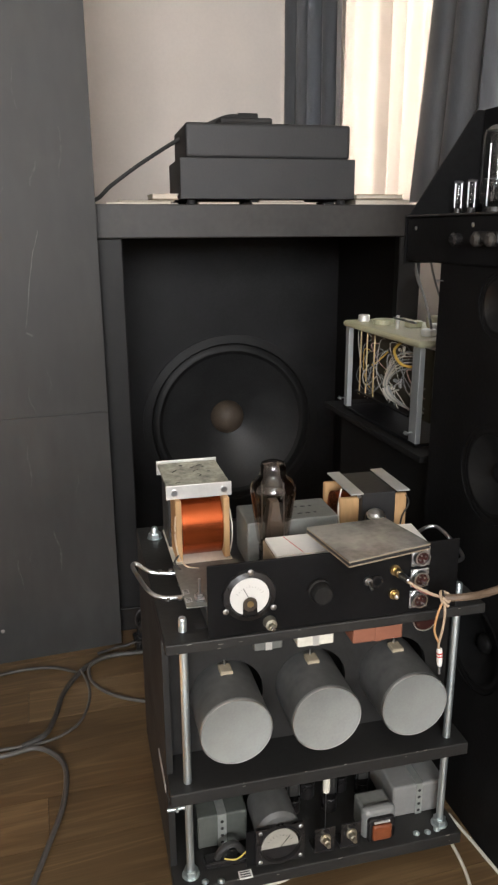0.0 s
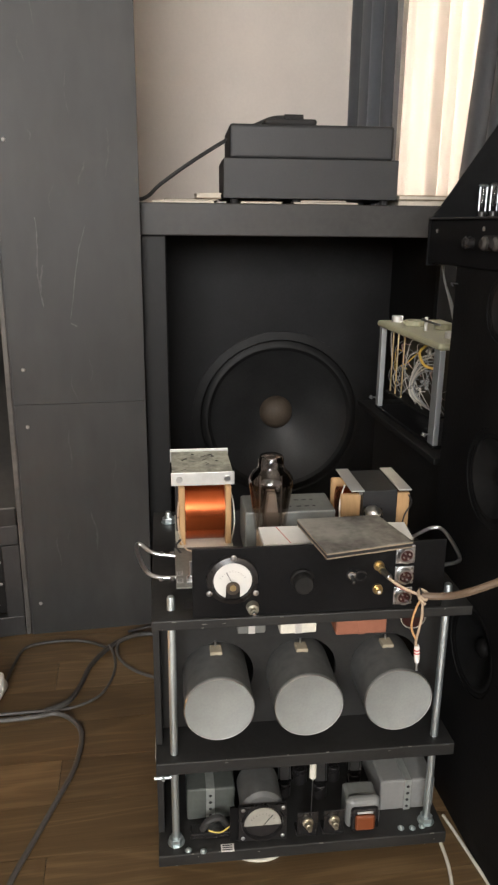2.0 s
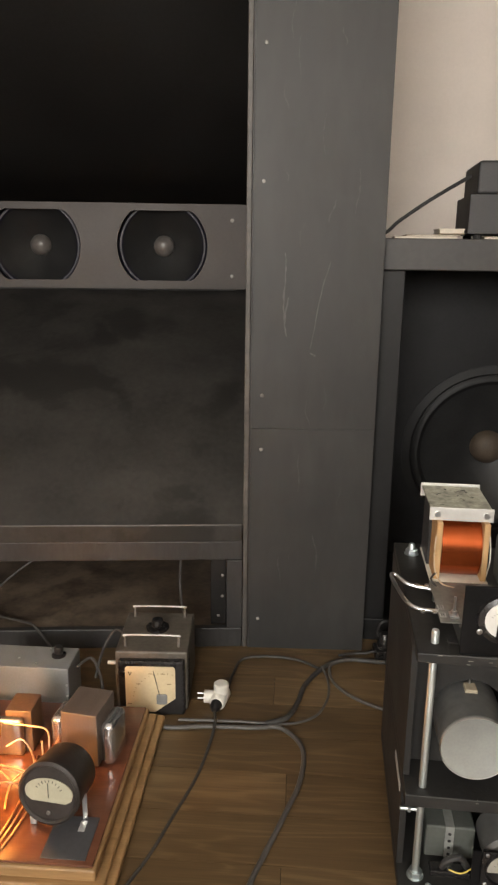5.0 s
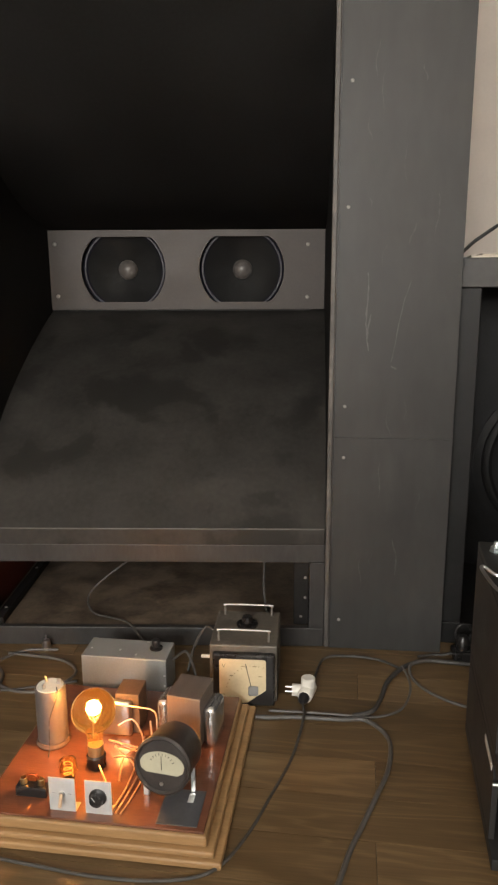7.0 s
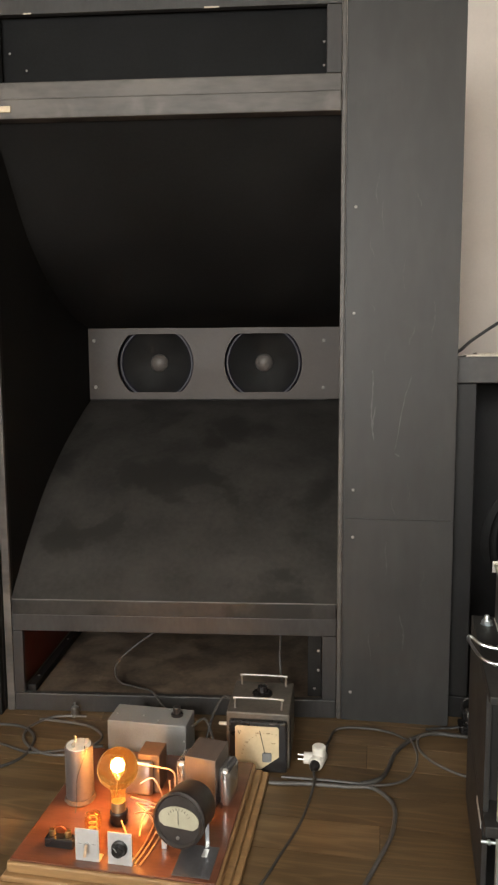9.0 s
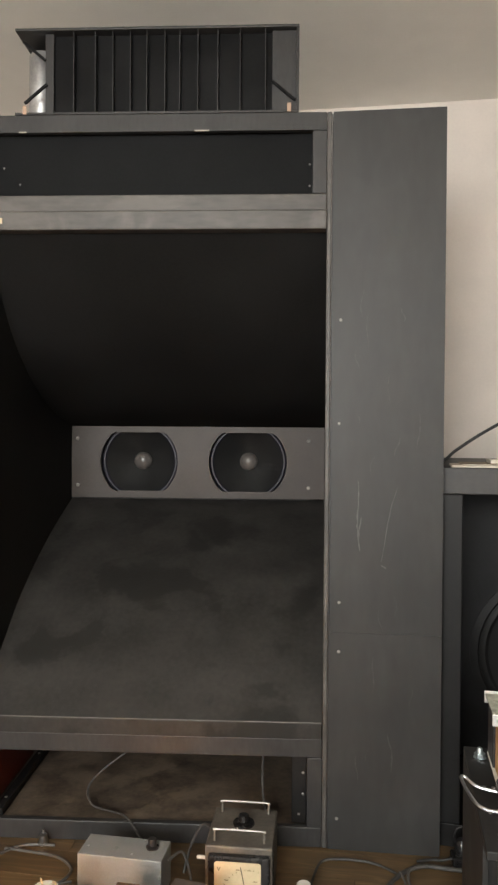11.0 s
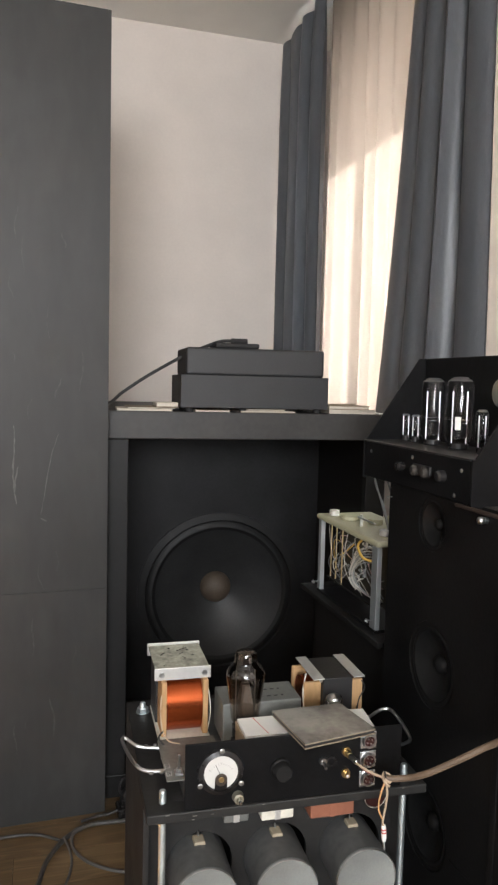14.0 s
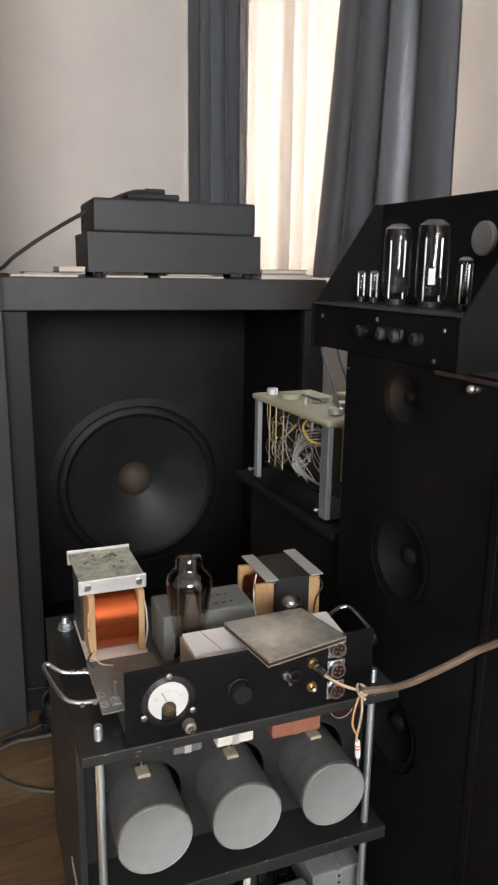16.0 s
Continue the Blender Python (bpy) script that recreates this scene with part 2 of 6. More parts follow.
def glass_mat(name, colour, rough=0.02):
    m = bpy.data.materials.new(name)
    m.use_nodes = True
    b = m.node_tree.nodes["Principled BSDF"]
    b.inputs["Base Color"].default_value = (*colour, 1)
    b.inputs["Roughness"].default_value, b.inputs["Transmission Weight"].default_value, b.inputs["IOR"].default_value = rough, 1.0, 1.12
    b.inputs["Coat Weight"].default_value, b.inputs["Coat Roughness"].default_value = 0.8, 0.03
    return m


def sheer_mat(name):
    m = bpy.data.materials.new(name)
    m.use_nodes = True
    n, l = m.node_tree.nodes, m.node_tree.links
    n.remove(n["Principled BSDF"])
    out = n["Material Output"]
    dif, tra, clear, a, b = n.new("ShaderNodeBsdfDiffuse"), n.new("ShaderNodeBsdfTranslucent"), n.new("ShaderNodeBsdfTransparent"), n.new("ShaderNodeMixShader"), n.new("ShaderNodeMixShader")
    dif.inputs[0].default_value, tra.inputs[0].default_value = (0.62, 0.53, 0.43, 1), (0.108, 0.086, 0.068, 1)
    tc, mp, wv = n.new("ShaderNodeTexCoord"), n.new("ShaderNodeMapping"), n.new("ShaderNodeTexNoise")
    mp.inputs["Scale"].default_value = (1, 60, 1.5)
    wv.inputs["Scale"].default_value, wv.inputs["Detail"].default_value = 3, 4
    l.new(tc.outputs["Object"], mp.inputs[0]), l.new(mp.outputs[0], wv.inputs["Vector"])
    mr = n.new("ShaderNodeMapRange")
    mr.inputs["To Min"].default_value, mr.inputs["To Max"].default_value = 0.0, 0.006
    l.new(wv.outputs[0], mr.inputs[0])
    a.inputs[0].default_value = 0.7
    l.new(dif.outputs[0], a.inputs[1]), l.new(tra.outputs[0], a.inputs[2])
    l.new(mr.outputs[0], b.inputs[0]), l.new(a.outputs[0], b.inputs[1]), l.new(clear.outputs[0], b.inputs[2])
    l.new(b.outputs[0], out.inputs[0])
    return m


SHEER = sheer_mat("sheer_fabric")
PANE = glass_mat("window_glass", (0.97, 0.98, 0.98))


def window(name, m, w, h, label):
    """A white casement in its opening; local x across, z up."""
    win = thing(name, m, label, "window", kind="structure")
    fr = bmesh.new()
    for x0, x1, z0, z1 in ((0, 0.06, 0, h), (w - 0.06, w, 0, h), (0.06, w - 0.06, 0, 0.06), (0.06, w - 0.06, h - 0.06, h), (w / 2 - 0.04, w / 2 + 0.04, 0.06, h - 0.06)):
        box(x0, x1, 0, 0.06, z0, z1, 0.004, fr)
    part("window_frame", fr, FRAMEWHITE, win)
    for x0, x1 in ((0.06, w / 2 - 0.04), (w / 2 + 0.04, w - 0.06)):
        p = part("pane", box(x0, x1, 0.025, 0.031, 0.06, h - 0.06), PANE, win)
        p.visible_shadow = False
    part("window_sill", box(-0.03, w + 0.03, -0.2, 0.0, -0.03, 0.0, 0.006), FRAMEWHITE, win)
    return win


window("window_1", pose(WX + 0.15, WINY1, WINZ0, 0, 0, -90), WINY1 - WINY0, WINZ1 - WINZ0, "white framed window behind sheer and satin curtains")
window("window_2", pose(0.3, Y0 - 0.12, 1.2, 0, 0, 180), 1.8, 1.25, "white framed window in the rear wall")

rail = thing("curtain_rail", pose(0, 0, 0), "white ceiling-mounted curtain rail along the window wall", "curtain rail")
part("track", box(1.085, 1.125, 1.1, 2.64, CZ - 0.03, CZ, 0.004), FRAMEWHITE, rail)
part("end_bracket", box(1.09, 1.13, 2.64, 2.655, CZ - 0.036, CZ, 0.004), FRAMEWHITE, rail)


def drape(name, y0, y1, x, z0, z1, material, label, folds, amp, lean0=0.0, lean1=0.0, seed=0, thick=0.0015):
    """A hanging cloth in folds; lean0 and lean1 move its two edges along y at the foot."""
    rnd = random.Random(seed)
    nu, nv = folds * 10, 24
    ph = [rnd.uniform(0, 6.28) for _ in range(4)]
    bm = bmesh.new()
    rows = []
    for j in range(nv + 1):
        v = j / nv
        row = []
        for i in range(nu + 1):
            u = i / nu
            warp = u + 0.022 * math.sin(5 * u * 3.1 + ph[1]) + 0.008 * math.sin(3 * v + 9 * u + ph[2])
            d = amp * (0.75 + 0.4 * math.sin(2.2 * u * 3.14 + ph[3])) * math.sin(2 * math.pi * folds * warp + 0.5 * math.sin(2.5 * v + ph[0])) * (0.55 + 0.45 * math.sin(min(1, (1 - v) * 5) * 1.57))
            y = y0 + (y1 - y0) * u + (1 - v) ** 1.3 * (lean0 * (1 - u) + lean1 * u)
            row.append(bm.verts.new((x + d, y + 0.4 * amp * math.cos(2 * math.pi * folds * warp), z0 + (z1 - z0) * v)))
        rows.append(row)
    for a, b in zip(rows, rows[1:]):
        for i in range(nu):
            bm.faces.new((a[i], a[i + 1], b[i + 1], b[i]))
    if thick:
        bmesh.ops.solidify(bm, geom=bm.faces[:], thickness=thick)
    t = thing(name, pose(0, 0, 0), label, "curtain")
    part("cloth", bm, material, t, smooth=True)
    return t


drape("sheer_curtain", 1.55, 2.53, 1.115, 1.156, CZ - 0.03, SHEER, "sheer white curtain glowing with daylight", 9, 0.012, 0.02, 0.0, 3, thick=0)
drape("satin_curtain", 2.45, 2.95, 1.06, 1.156, CZ - 0.03, CURTAIN, "grey-blue satin curtain gathered in the corner", 4, 0.022, -0.035, 0.0, 5)
drape("satin_curtain", 1.4, 1.765, 1.07, 1.156, CZ - 0.03, CURTAIN, "grey-blue satin curtain drawn half across the window", 4, 0.028, -0.03, 0.19, 8)

# ---- tall horn loudspeaker ----
SCREW = mat("screw_zinc", (0.28, 0.27, 0.25), 0.5, 0.6, var=0.2)
# Scuffed rail paint; on beam and side edges its paleness also stands for light.
LIP = mat("lip_paint", (0.038, 0.036, 0.034), 0.45, colour2=(0.105, 0.096, 0.087), scale=5, fine=40, bump=0.25, stretch=(0.4, 1.5, 1.5), blotch=0.3)
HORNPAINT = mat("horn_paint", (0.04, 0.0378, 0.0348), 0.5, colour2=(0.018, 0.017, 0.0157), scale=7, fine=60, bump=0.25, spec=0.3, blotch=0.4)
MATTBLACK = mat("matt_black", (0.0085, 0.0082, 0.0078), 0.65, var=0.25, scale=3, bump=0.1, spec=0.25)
# Upper flare and cheeks: the mouth's shade is put into this near-black.
MOUTHSHADE = mat("mouth_shade_black", (0.0062, 0.006, 0.0057), 0.7, var=0.25, scale=3, bump=0.1, spec=0.15)
PURPLE = mat("gasket_violet", (0.007, 0.0065, 0.014), 0.5, var=0.2)
SLOTBLACK = mat("slot_black", (0.004, 0.0043, 0.0047), 0.6, var=0.3, scale=4, bump=0.1, spec=0.12)
CABW, CABH = 1.085, 2.208
cab = thing("horn_loudspeaker", pose(-0.098, 1.89, 0, 0, 0, 6.5), "tall black-painted folded horn loudspeaker with two woofers", "loudspeaker")
# Darker than the frame paint: shade inside the cabinet is in this colour.
SIDESHADE = mat("side_shade_black", (0.008, 0.0072, 0.0066), 0.65, var=0.4, spec=0.25)
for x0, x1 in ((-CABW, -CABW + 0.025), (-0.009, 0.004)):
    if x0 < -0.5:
        part("side_panel", box(x0, x1, 0.012, 1.04, 0, CABH, 0.002), SIDESHADE, cab, "black side panel, shade put into its colour")
    # Front edge in the paler paint: light falling on it is painted in.
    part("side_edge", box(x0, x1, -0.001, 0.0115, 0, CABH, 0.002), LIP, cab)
part("back_panel", box(-CABW + 0.026, 0.052, 1.015, 1.04, 0, CABH), DARK, cab)
part("top_panel", box(-CABW + 0.026, -0.01, 0.0225, 1.014, CABH - 0.02, CABH, 0.002), BLACK, cab)
xl, xr = -CABW + 0.026, -0.010
# frames of the slot and of the base
part("top_rail", box(xl, xr, 0.0, 0.022, 2.155, CABH, 0.002), BLACK, cab)
part("slot_rail", box(xl, xr, 0.0, 0.022, 1.917, 1.966, 0.003), LIP, cab, "black rail with dull grey scuffs")
for x0, x1 in ((xl, -1.02), (-0.053, xr)):
    part("slot_stile", box(x0, x1, 0.0, 0.022, 1.967, 2.154, 0.002), BLACK, cab)
part("slot_back", box(xl, xr, 0.034, 0.046, 1.93, 2.17), SLOTBLACK, cab, "dark blue-black board behind the slot")
part("slot_floor", box(xl, xr, 0.024, 0.0335, 1.94, 1.955), SIDESHADE, cab)
part("mouth_beam", box(xl + 0.002, xr, -0.016, 0.03, 1.857, 1.914, 0.004), LIP, cab, "scuffed grey-black beam over the mouth")
LOWER = [(0.0, 0.379), (0.06, 0.441), (0.12, 0.506), (0.195, 0.575), (0.26, 0.632), (0.335, 0.69), (0.475, 0.778), (0.64, 0.864), (0.8, 0.935), (0.9, 0.972)]
UPPER = [(0.03, 1.86), (0.09, 1.775), (0.153, 1.686), (0.262, 1.555), (0.392, 1.455), (0.537, 1.373), (0.7, 1.315), (0.9, 1.274)]


def bent_sheet(profile, x0, x1, thick, taper=0.0, flare=0.0):
    bm = bmesh.new()
    fine = []
    pts = [Vector((0, y, z)) for y, z in profile]
    for i in range(len(pts) - 1):
        p0, p1, p2, p3 = pts[max(i - 1, 0)], pts[i], pts[i + 1], pts[min(i + 2, len(pts) - 1)]
        for k in range(4):
            t = k / 4
            fine.append(0.5 * ((2 * p1) + (p2 - p0) * t + (2 * p0 - 5 * p1 + 4 * p2 - p3) * t * t + (3 * p1 - p0 - 3 * p2 + p3) * t ** 3))
    fine.append(pts[-1])
    loops = []
    for p in fine:
        loops.append([bm.verts.new((x, p.y, z)) for x, z in ((x0 + taper * p.y, p.z), (x1 + flare * p.y, p.z), (x1 + flare * p.y, p.z + thick), (x0 + taper * p.y, p.z + thick))])
    for a, b in zip(loops, loops[1:]):
        for k in range(4):
            bm.faces.new((a[k], a[(k + 1) % 4], b[(k + 1) % 4], b[k]))
    bm.faces.new(loops[0]), bm.faces.new(loops[-1])
    bmesh.ops.recalc_face_normals(bm, faces=bm.faces[:])
    return bm


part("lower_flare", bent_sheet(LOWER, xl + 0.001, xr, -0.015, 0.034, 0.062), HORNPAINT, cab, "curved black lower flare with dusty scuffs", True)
part("upper_flare", bent_sheet(UPPER, xl, xr, 0.015, 0.0, 0.062), MOUTHSHADE, cab, "curved black upper flare, deep shade in its colour", True)
part("mouth_lip", box(xl + 0.004, xr - 0.002, -0.007, 0.03, 0.33, 0.3795, 0.003, seg=3), HORNPAINT, cab, "rounded black lip along the mouth")


def cheek_board(corners, z0, z1):
    """An upright board on a four-cornered plan."""
    bm = bmesh.new()
    low, high = [[bm.verts.new((x, y, z)) for x, y in corners] for z in (z0, z1)]
    bm.faces.new(low), bm.faces.new(high)
    for k in range(4):
        bm.faces.new((low[k], low[(k + 1) % 4], high[(k + 1) % 4], high[k]))
    bmesh.ops.recalc_face_normals(bm, faces=bm.faces[:])
    return bm


part("mouth_cheek", cheek_board(((xl, 0.024), (xl + 0.0292, 0.884), (xl + 0.0252, 0.884), (xl + 0.0001, 0.1)), 0.345, 1.875), MOUTHSHADE, cab, "inner cheek of the mouth, shade put into its black")
part("mouth_cheek", cheek_board(((xr + 0.001, 0.012), (xr + 0.0645, 1.04), (xr + 0.0765, 1.04), (xr + 0.013, 0.012)), 0, CABH - 0.022), MOUTHSHADE, cab, "inner cheek of the mouth, shade put into its black")
# Pale strip along the worn lip paints in the highlight on its bevel.
part("lip_edge", tube_path([(xl + 0.006, -0.0045, 0.3795), (xr - 0.004, -0.0045, 0.3795)], 0.0022, 8, steps=1), LIP, cab, "worn pale edge of the lip, highlight painted in", True)
part("base_rail", box(xl, xr, 0.0, 0.022, 0.272, 0.329, 0.003), BLACK, cab)
part("base_rail", box(xl, xr, 0.0, 0.022, 0.0, 0.06, 0.003), BLACK, cab)
for x0, x1 in ((xl, -1.026), (-0.055, xr)):
    part("base_stile", box(x0, x1, 0.0, 0.022, 0.061, 0.271, 0.002), BLACK, cab)
DUSTYBOARD = mat("dusty_board", (0.03, 0.023, 0.017), 0.5, colour2=(0.15, 0.116, 0.086), scale=13, fine=70, bump=0.4, blotch=0.22)
part("base_back", box(xl, xr, 0.985, 1.0, 0.02, 0.5), DARK, cab)
part("base_floor", box(xl, xr, 0.024, 0.98, 0.035, 0.05), DUSTYBOARD, cab, "dusty smudged floor board of the base")
part("base_liner", box(xl, xl + 0.004, 0.024, 0.98, 0.0505, 0.4), mat("dark_red_paint", (0.085, 0.017, 0.011), 0.6, var=0.4), cab, "dark red side liner")
part("cleat", box(xl + 0.03, xl + 0.06, 0.03, 0.97, 0.0505, 0.075, 0.003), SIDESHADE, cab)
for y in (0.1, 0.42, 0.74):
    part("screw", lathe([(0.005, 0), (0.005, 0.0015), (0, 0.002)], 10, pose(xl + 0.045, y, 0.075)), SCREW, cab)
part("paper_chip", box(-0.6, -0.58, 0.86, 0.875, 0.0502, 0.054, 0.001), SCREW, cab)
part("base_cleat", box(-0.1, -0.056, 0.024, 0.045, 0.061, 0.271, 0.002), SIDESHADE, cab)
part("chip", box(-0.082, -0.074, 0.0225, 0.0238, 0.085, 0.092, 0.0005), SCREW, cab)


def screw(x, y, z, r=0.0045, axis="y-"):
    m = pose(x, y, z, 90 if axis == "y-" else 0, -90 if axis == "x-" else 0, 0)
    bm = lathe([(r, 0), (r, r * 0.3), (r * 0.6, r * 0.55), (0, r * 0.6)], 10, m)
    return bm


CHIP = mat("bare_wood_chip", (0.4, 0.36, 0.3), 0.7, var=0.3, scale=60)
for x, w in ((-0.93, 0.012), (-0.385, 0.022)):
    part("paint_chip", box(x - w, x + w, -0.0012, 0.0, 2.1535, 2.158, 0.0005), CHIP, cab)
for x, z in ((-0.066, 0.215), (-0.066, 0.15)):
    part("screw", screw(x, 0.024, z), SCREW, cab)
for x, z in ((-1.0, 2.06), (-0.95, 2.01), (-0.06, 2.065), (-0.06, 2.0)):
    part("screw", screw(x, 0.034, z, 0.0035), SCREW, cab)

# driver plate with two cut-off round openings
PD, PX0, PX1, PZ0, PZ1 = 0.88, -1.03, 0.042, 0.972, 1.274
CZD, RAD, CUT = 1.125, 0.165, 0.124


def cut_circle(cx, cz, r, cut, n=48):
    return [(cx + r * math.cos(a), cz + max(-cut, min(cut, r * math.sin(a)))) for a in (2 * math.pi * k / n for k in range(n))]


def plate_with_holes(x0, x1, z0, z1, d0, d1, holes):
    """A flat plate with openings, split into one cell for each opening."""
    bm = bmesh.new()
    xs = [x0] + [(holes[i][0] + holes[i + 1][0]) / 2 for i in range(len(holes) - 1)] + [x1]
    for (cx, cz, r, cut), a, b in zip(holes, xs, xs[1:]):
        ring = cut_circle(cx, cz, r, cut)
        outer = []
        for x, z in ring:
            dx, dz = x - cx, z - cz
            k = min(((b - cx) if dx > 0 else (a - cx)) / dx if abs(dx) > 1e-9 else 1e9, ((z1 - cz) if dz > 0 else (z0 - cz)) / dz if abs(dz) > 1e-9 else 1e9)
            outer.append((cx + dx * k, cz + dz * k))
        n = len(ring)
        for corner in ((a, z0), (a, z1), (b, z0), (b, z1)):
            near = min(range(n), key=lambda k: (outer[k][0] - corner[0]) ** 2 + (outer[k][1] - corner[1]) ** 2)
            outer[near] = corner
        vi0, vi1 = [bm.verts.new((x, d0, z)) for x, z in ring], [bm.verts.new((x, d1, z)) for x, z in ring]
        vo0, vo1 = [bm.verts.new((x, d0, z)) for x, z in outer], [bm.verts.new((x, d1, z)) for x, z in outer]
        for k in range(n):
            j = (k + 1) % n
            bm.faces.new((vi0[k], vi0[j], vo0[j], vo0[k]))
            bm.faces.new((vi1[k], vi1[j], vo1[j], vo1[k]))
            bm.faces.new((vi0[k], vi0[j], vi1[j], vi1[k]))
    bmesh.ops.recalc_face_normals(bm, faces=bm.faces[:])
    return bm


part("driver_plate", plate_with_holes(PX0, PX1, PZ0, PZ1, PD, PD + 0.014, [(-0.742, CZD, RAD, CUT), (-0.28, CZD, RAD, CUT)]), PLATE, cab, "brownish grey metal driver plate")


def woofer(name, m, parent, r, depth, cap_r, cap_mat, label, ring=PURPLE, cone=CONE, rim=PANEL, proud=1.0):
    """A cone driver; local z points out of the cone."""
    w = part(name, lathe([(r * 1.12, 0.0), (r * 1.12, 0.006 * proud), (r * 1.02, 0.009 * proud), (r * 1.0, 0.002 * proud)], 48, m), rim, parent, label, True)
    part("surround", lathe([(r * 1.0, 0.002 * proud), (r * 0.96, 0.008 * proud), (r * 0.92, 0.008 * proud), (r * 0.88, 0.0)], 48, m), ring, w, smooth=True)
    part("cone", lathe([(r * 0.88, 0.0)] + [(r * 0.88 + (cap_r * 0.97 - r * 0.88) * t, -depth * (t ** 0.85)) for t in (0.2, 0.4, 0.6, 0.8, 1.0)], 48, m), cone, w, smooth=True)
    part("dust_cap", lathe([(cap_r, -depth * 0.96)] + [(cap_r * math.cos(a), -depth * 0.96 + cap_r * 0.75 * math.sin(a)) for a in (0.3, 0.6, 0.9, 1.2)] + [(0, -depth * 0.96 + cap_r * 0.75)], 32, m), cap_mat, w, smooth=True)
    return w


for cx in (-0.742, -0.28):
    woofer("woofer", pose(cx, PD + 0.034, CZD, 90, 0, 0), cab, 0.164, 0.07, 0.039, DUST, "black cone woofer with a grey dust cap")
for cx, cz in ((-1.005, 1.222), (-1.003, 1.024), (-0.024, 1.218), (-0.024, 1.02)):
    part("bolt", screw(cx, PD, cz, 0.008), SCREW, cab)
part("foot_filler", box(xl, xr, PD + 0.003, PD + 0.012, 0.95, PZ0 - 0.0005), MATTBLACK, cab)
part("gap_filler", box(xl, PX0 - 0.001, PD, PD + 0.01, PZ0, PZ1), DARK, cab)
part("terminal_block", box(-1.055, -0.985, -0.02, -0.0165, 1.875, 1.893, 0.001), mat("brass_terminal", (0.5, 0.42, 0.3), 0.4, 0.6), cab)

# wing boards beside the horn
WINGW = 0.333
for nm, m, w in (("baffle_wing", pose(-0.093, 1.886, 0, 0, 0, 2.0), WINGW), ("baffle_wing", pose(-1.182, 1.762, 0, 0, 0, 188.5) @ pose(0, -0.03, 0), 0.34)):
    wg = thing(nm, m, "tall charcoal-painted plywood wing panel, scratched and screwed", "baffle panel", "wings of the horn loudspeaker")
    for z0, z1 in ((0.0, 0.6545), (0.6549, 2.206)):
        part("board", box(0.004, w, 0, 0.03, z0, z1, 0.0007), WINGPAINT, wg)
    part("edge_strip", box(0.0, 0.0035, 0.002, 0.03, 0, 2.2), BLACK, wg)
    # Unseen strip added to stop light leaking through the gap at the horn.
    part("gap_blocker", box(0.001, 0.04, 0.031, 0.06, 0, 2.19), SIDESHADE, wg)
    for x, z in ((0.03, 0.094), (0.032, 0.597), (0.032, 0.745), (0.03, 1.588), (0.028, 1.28)):
        part("screw", screw(x, 0, z, 0.005), SCREW, wg)
SCRATCH = mat("scratch", (0.092, 0.09, 0.086), 0.7, var=0.4, scale=60)
rnd = random.Random(4)
wingm = pose(-0.093, 1.886, 0, 0, 0, 2.0)
sc = thing("paint_scratches", wingm, "pale drips and scratches on the charcoal panel", "scratches", kind="stuff")


def scratch(x, z0, z1, wdt, lean, seed):
    r2 = random.Random(seed)
    bm = bmesh.new()
    n = 14
    prev = None
    for k in range(n + 1):
        t = k / n
        z = z0 + (z1 - z0) * t
        xx = x + lean * t + 0.004 * math.sin(5 * t + seed) + r2.uniform(-0.001, 0.001)
        ww = wdt * (0.4 + 0.6 * math.sin(3.1 * t)) * r2.uniform(0.5, 1.2)
        cur = (bm.verts.new((xx - ww, -0.0006, z)), bm.verts.new((xx + ww, -0.0006, z)))
        if prev:
            bm.faces.new((prev[0], prev[1], cur[1], cur[0]))
        prev = cur
    return bm


for a in ((0.082, 1.11, 0.92, 0.0022, 0.008, 1), (0.092, 1.0, 0.9, 0.003, -0.002, 2), (0.2, 1.09, 0.87, 0.0012, -0.05, 3), (0.16, 0.86, 0.85, 0.004, 0.004, 4)):
    part("scratch", scratch(*a), SCRATCH, sc)
FAINT = mat("faint_scuff", (0.046, 0.045, 0.043), 0.7, var=0.4, scale=60)
for k in range(16):
    x, z = rnd.uniform(0.06, 0.3), rnd.choice((rnd.uniform(0.25, 0.85), rnd.uniform(1.15, 1.7)))
    part("scuff", scratch(x, z, z - rnd.uniform(0.03, 0.12), rnd.uniform(0.0008, 0.003), rnd.uniform(-0.012, 0.012), 20 + k), FAINT, sc)

# horn tray on top of the cabinet: finned high-frequency horn
SUBPANEL = mat("fin_black", (0.012, 0.0122, 0.0125), 0.5, var=0.3)
topm = pose(-0.098, 1.89, CABH, 0, 0, 6.5)
hf = thing("finned_horn", topm, "black box horn with upright fins on the cabinet top", "horn")
HX0, HX1, HZ0, HZ1 = -0.955, -0.095, 0.001, 0.262
part("top_plate", box(HX0, HX1, 0, 0.36, HZ1 - 0.008, HZ1, 0.002), BLACK, hf)
part("bottom_plate", box(HX0, HX1, 0, 0.36, HZ0, HZ0 + 0.008, 0.002), BLACK, hf)
part("side_plate", box(HX1 - 0.008, HX1, 0.002, 0.36, HZ0 + 0.009, HZ1 - 0.009), BLACK, hf)
part("side_plate", box(HX0, HX0 + 0.008, 0.15, 0.36, HZ0 + 0.009, HZ1 - 0.009), BLACK, hf)
part("side_flange", box(HX1 - 0.08, HX1 - 0.0085, 0.02, 0.026, HZ0 + 0.009, HZ1 - 0.009), BLACK, hf)
part("side_flange", box(HX0 + 0.088, HX0 + 0.113, 0.02, 0.026, HZ0 + 0.009, HZ1 - 0.009), BLACK, hf)
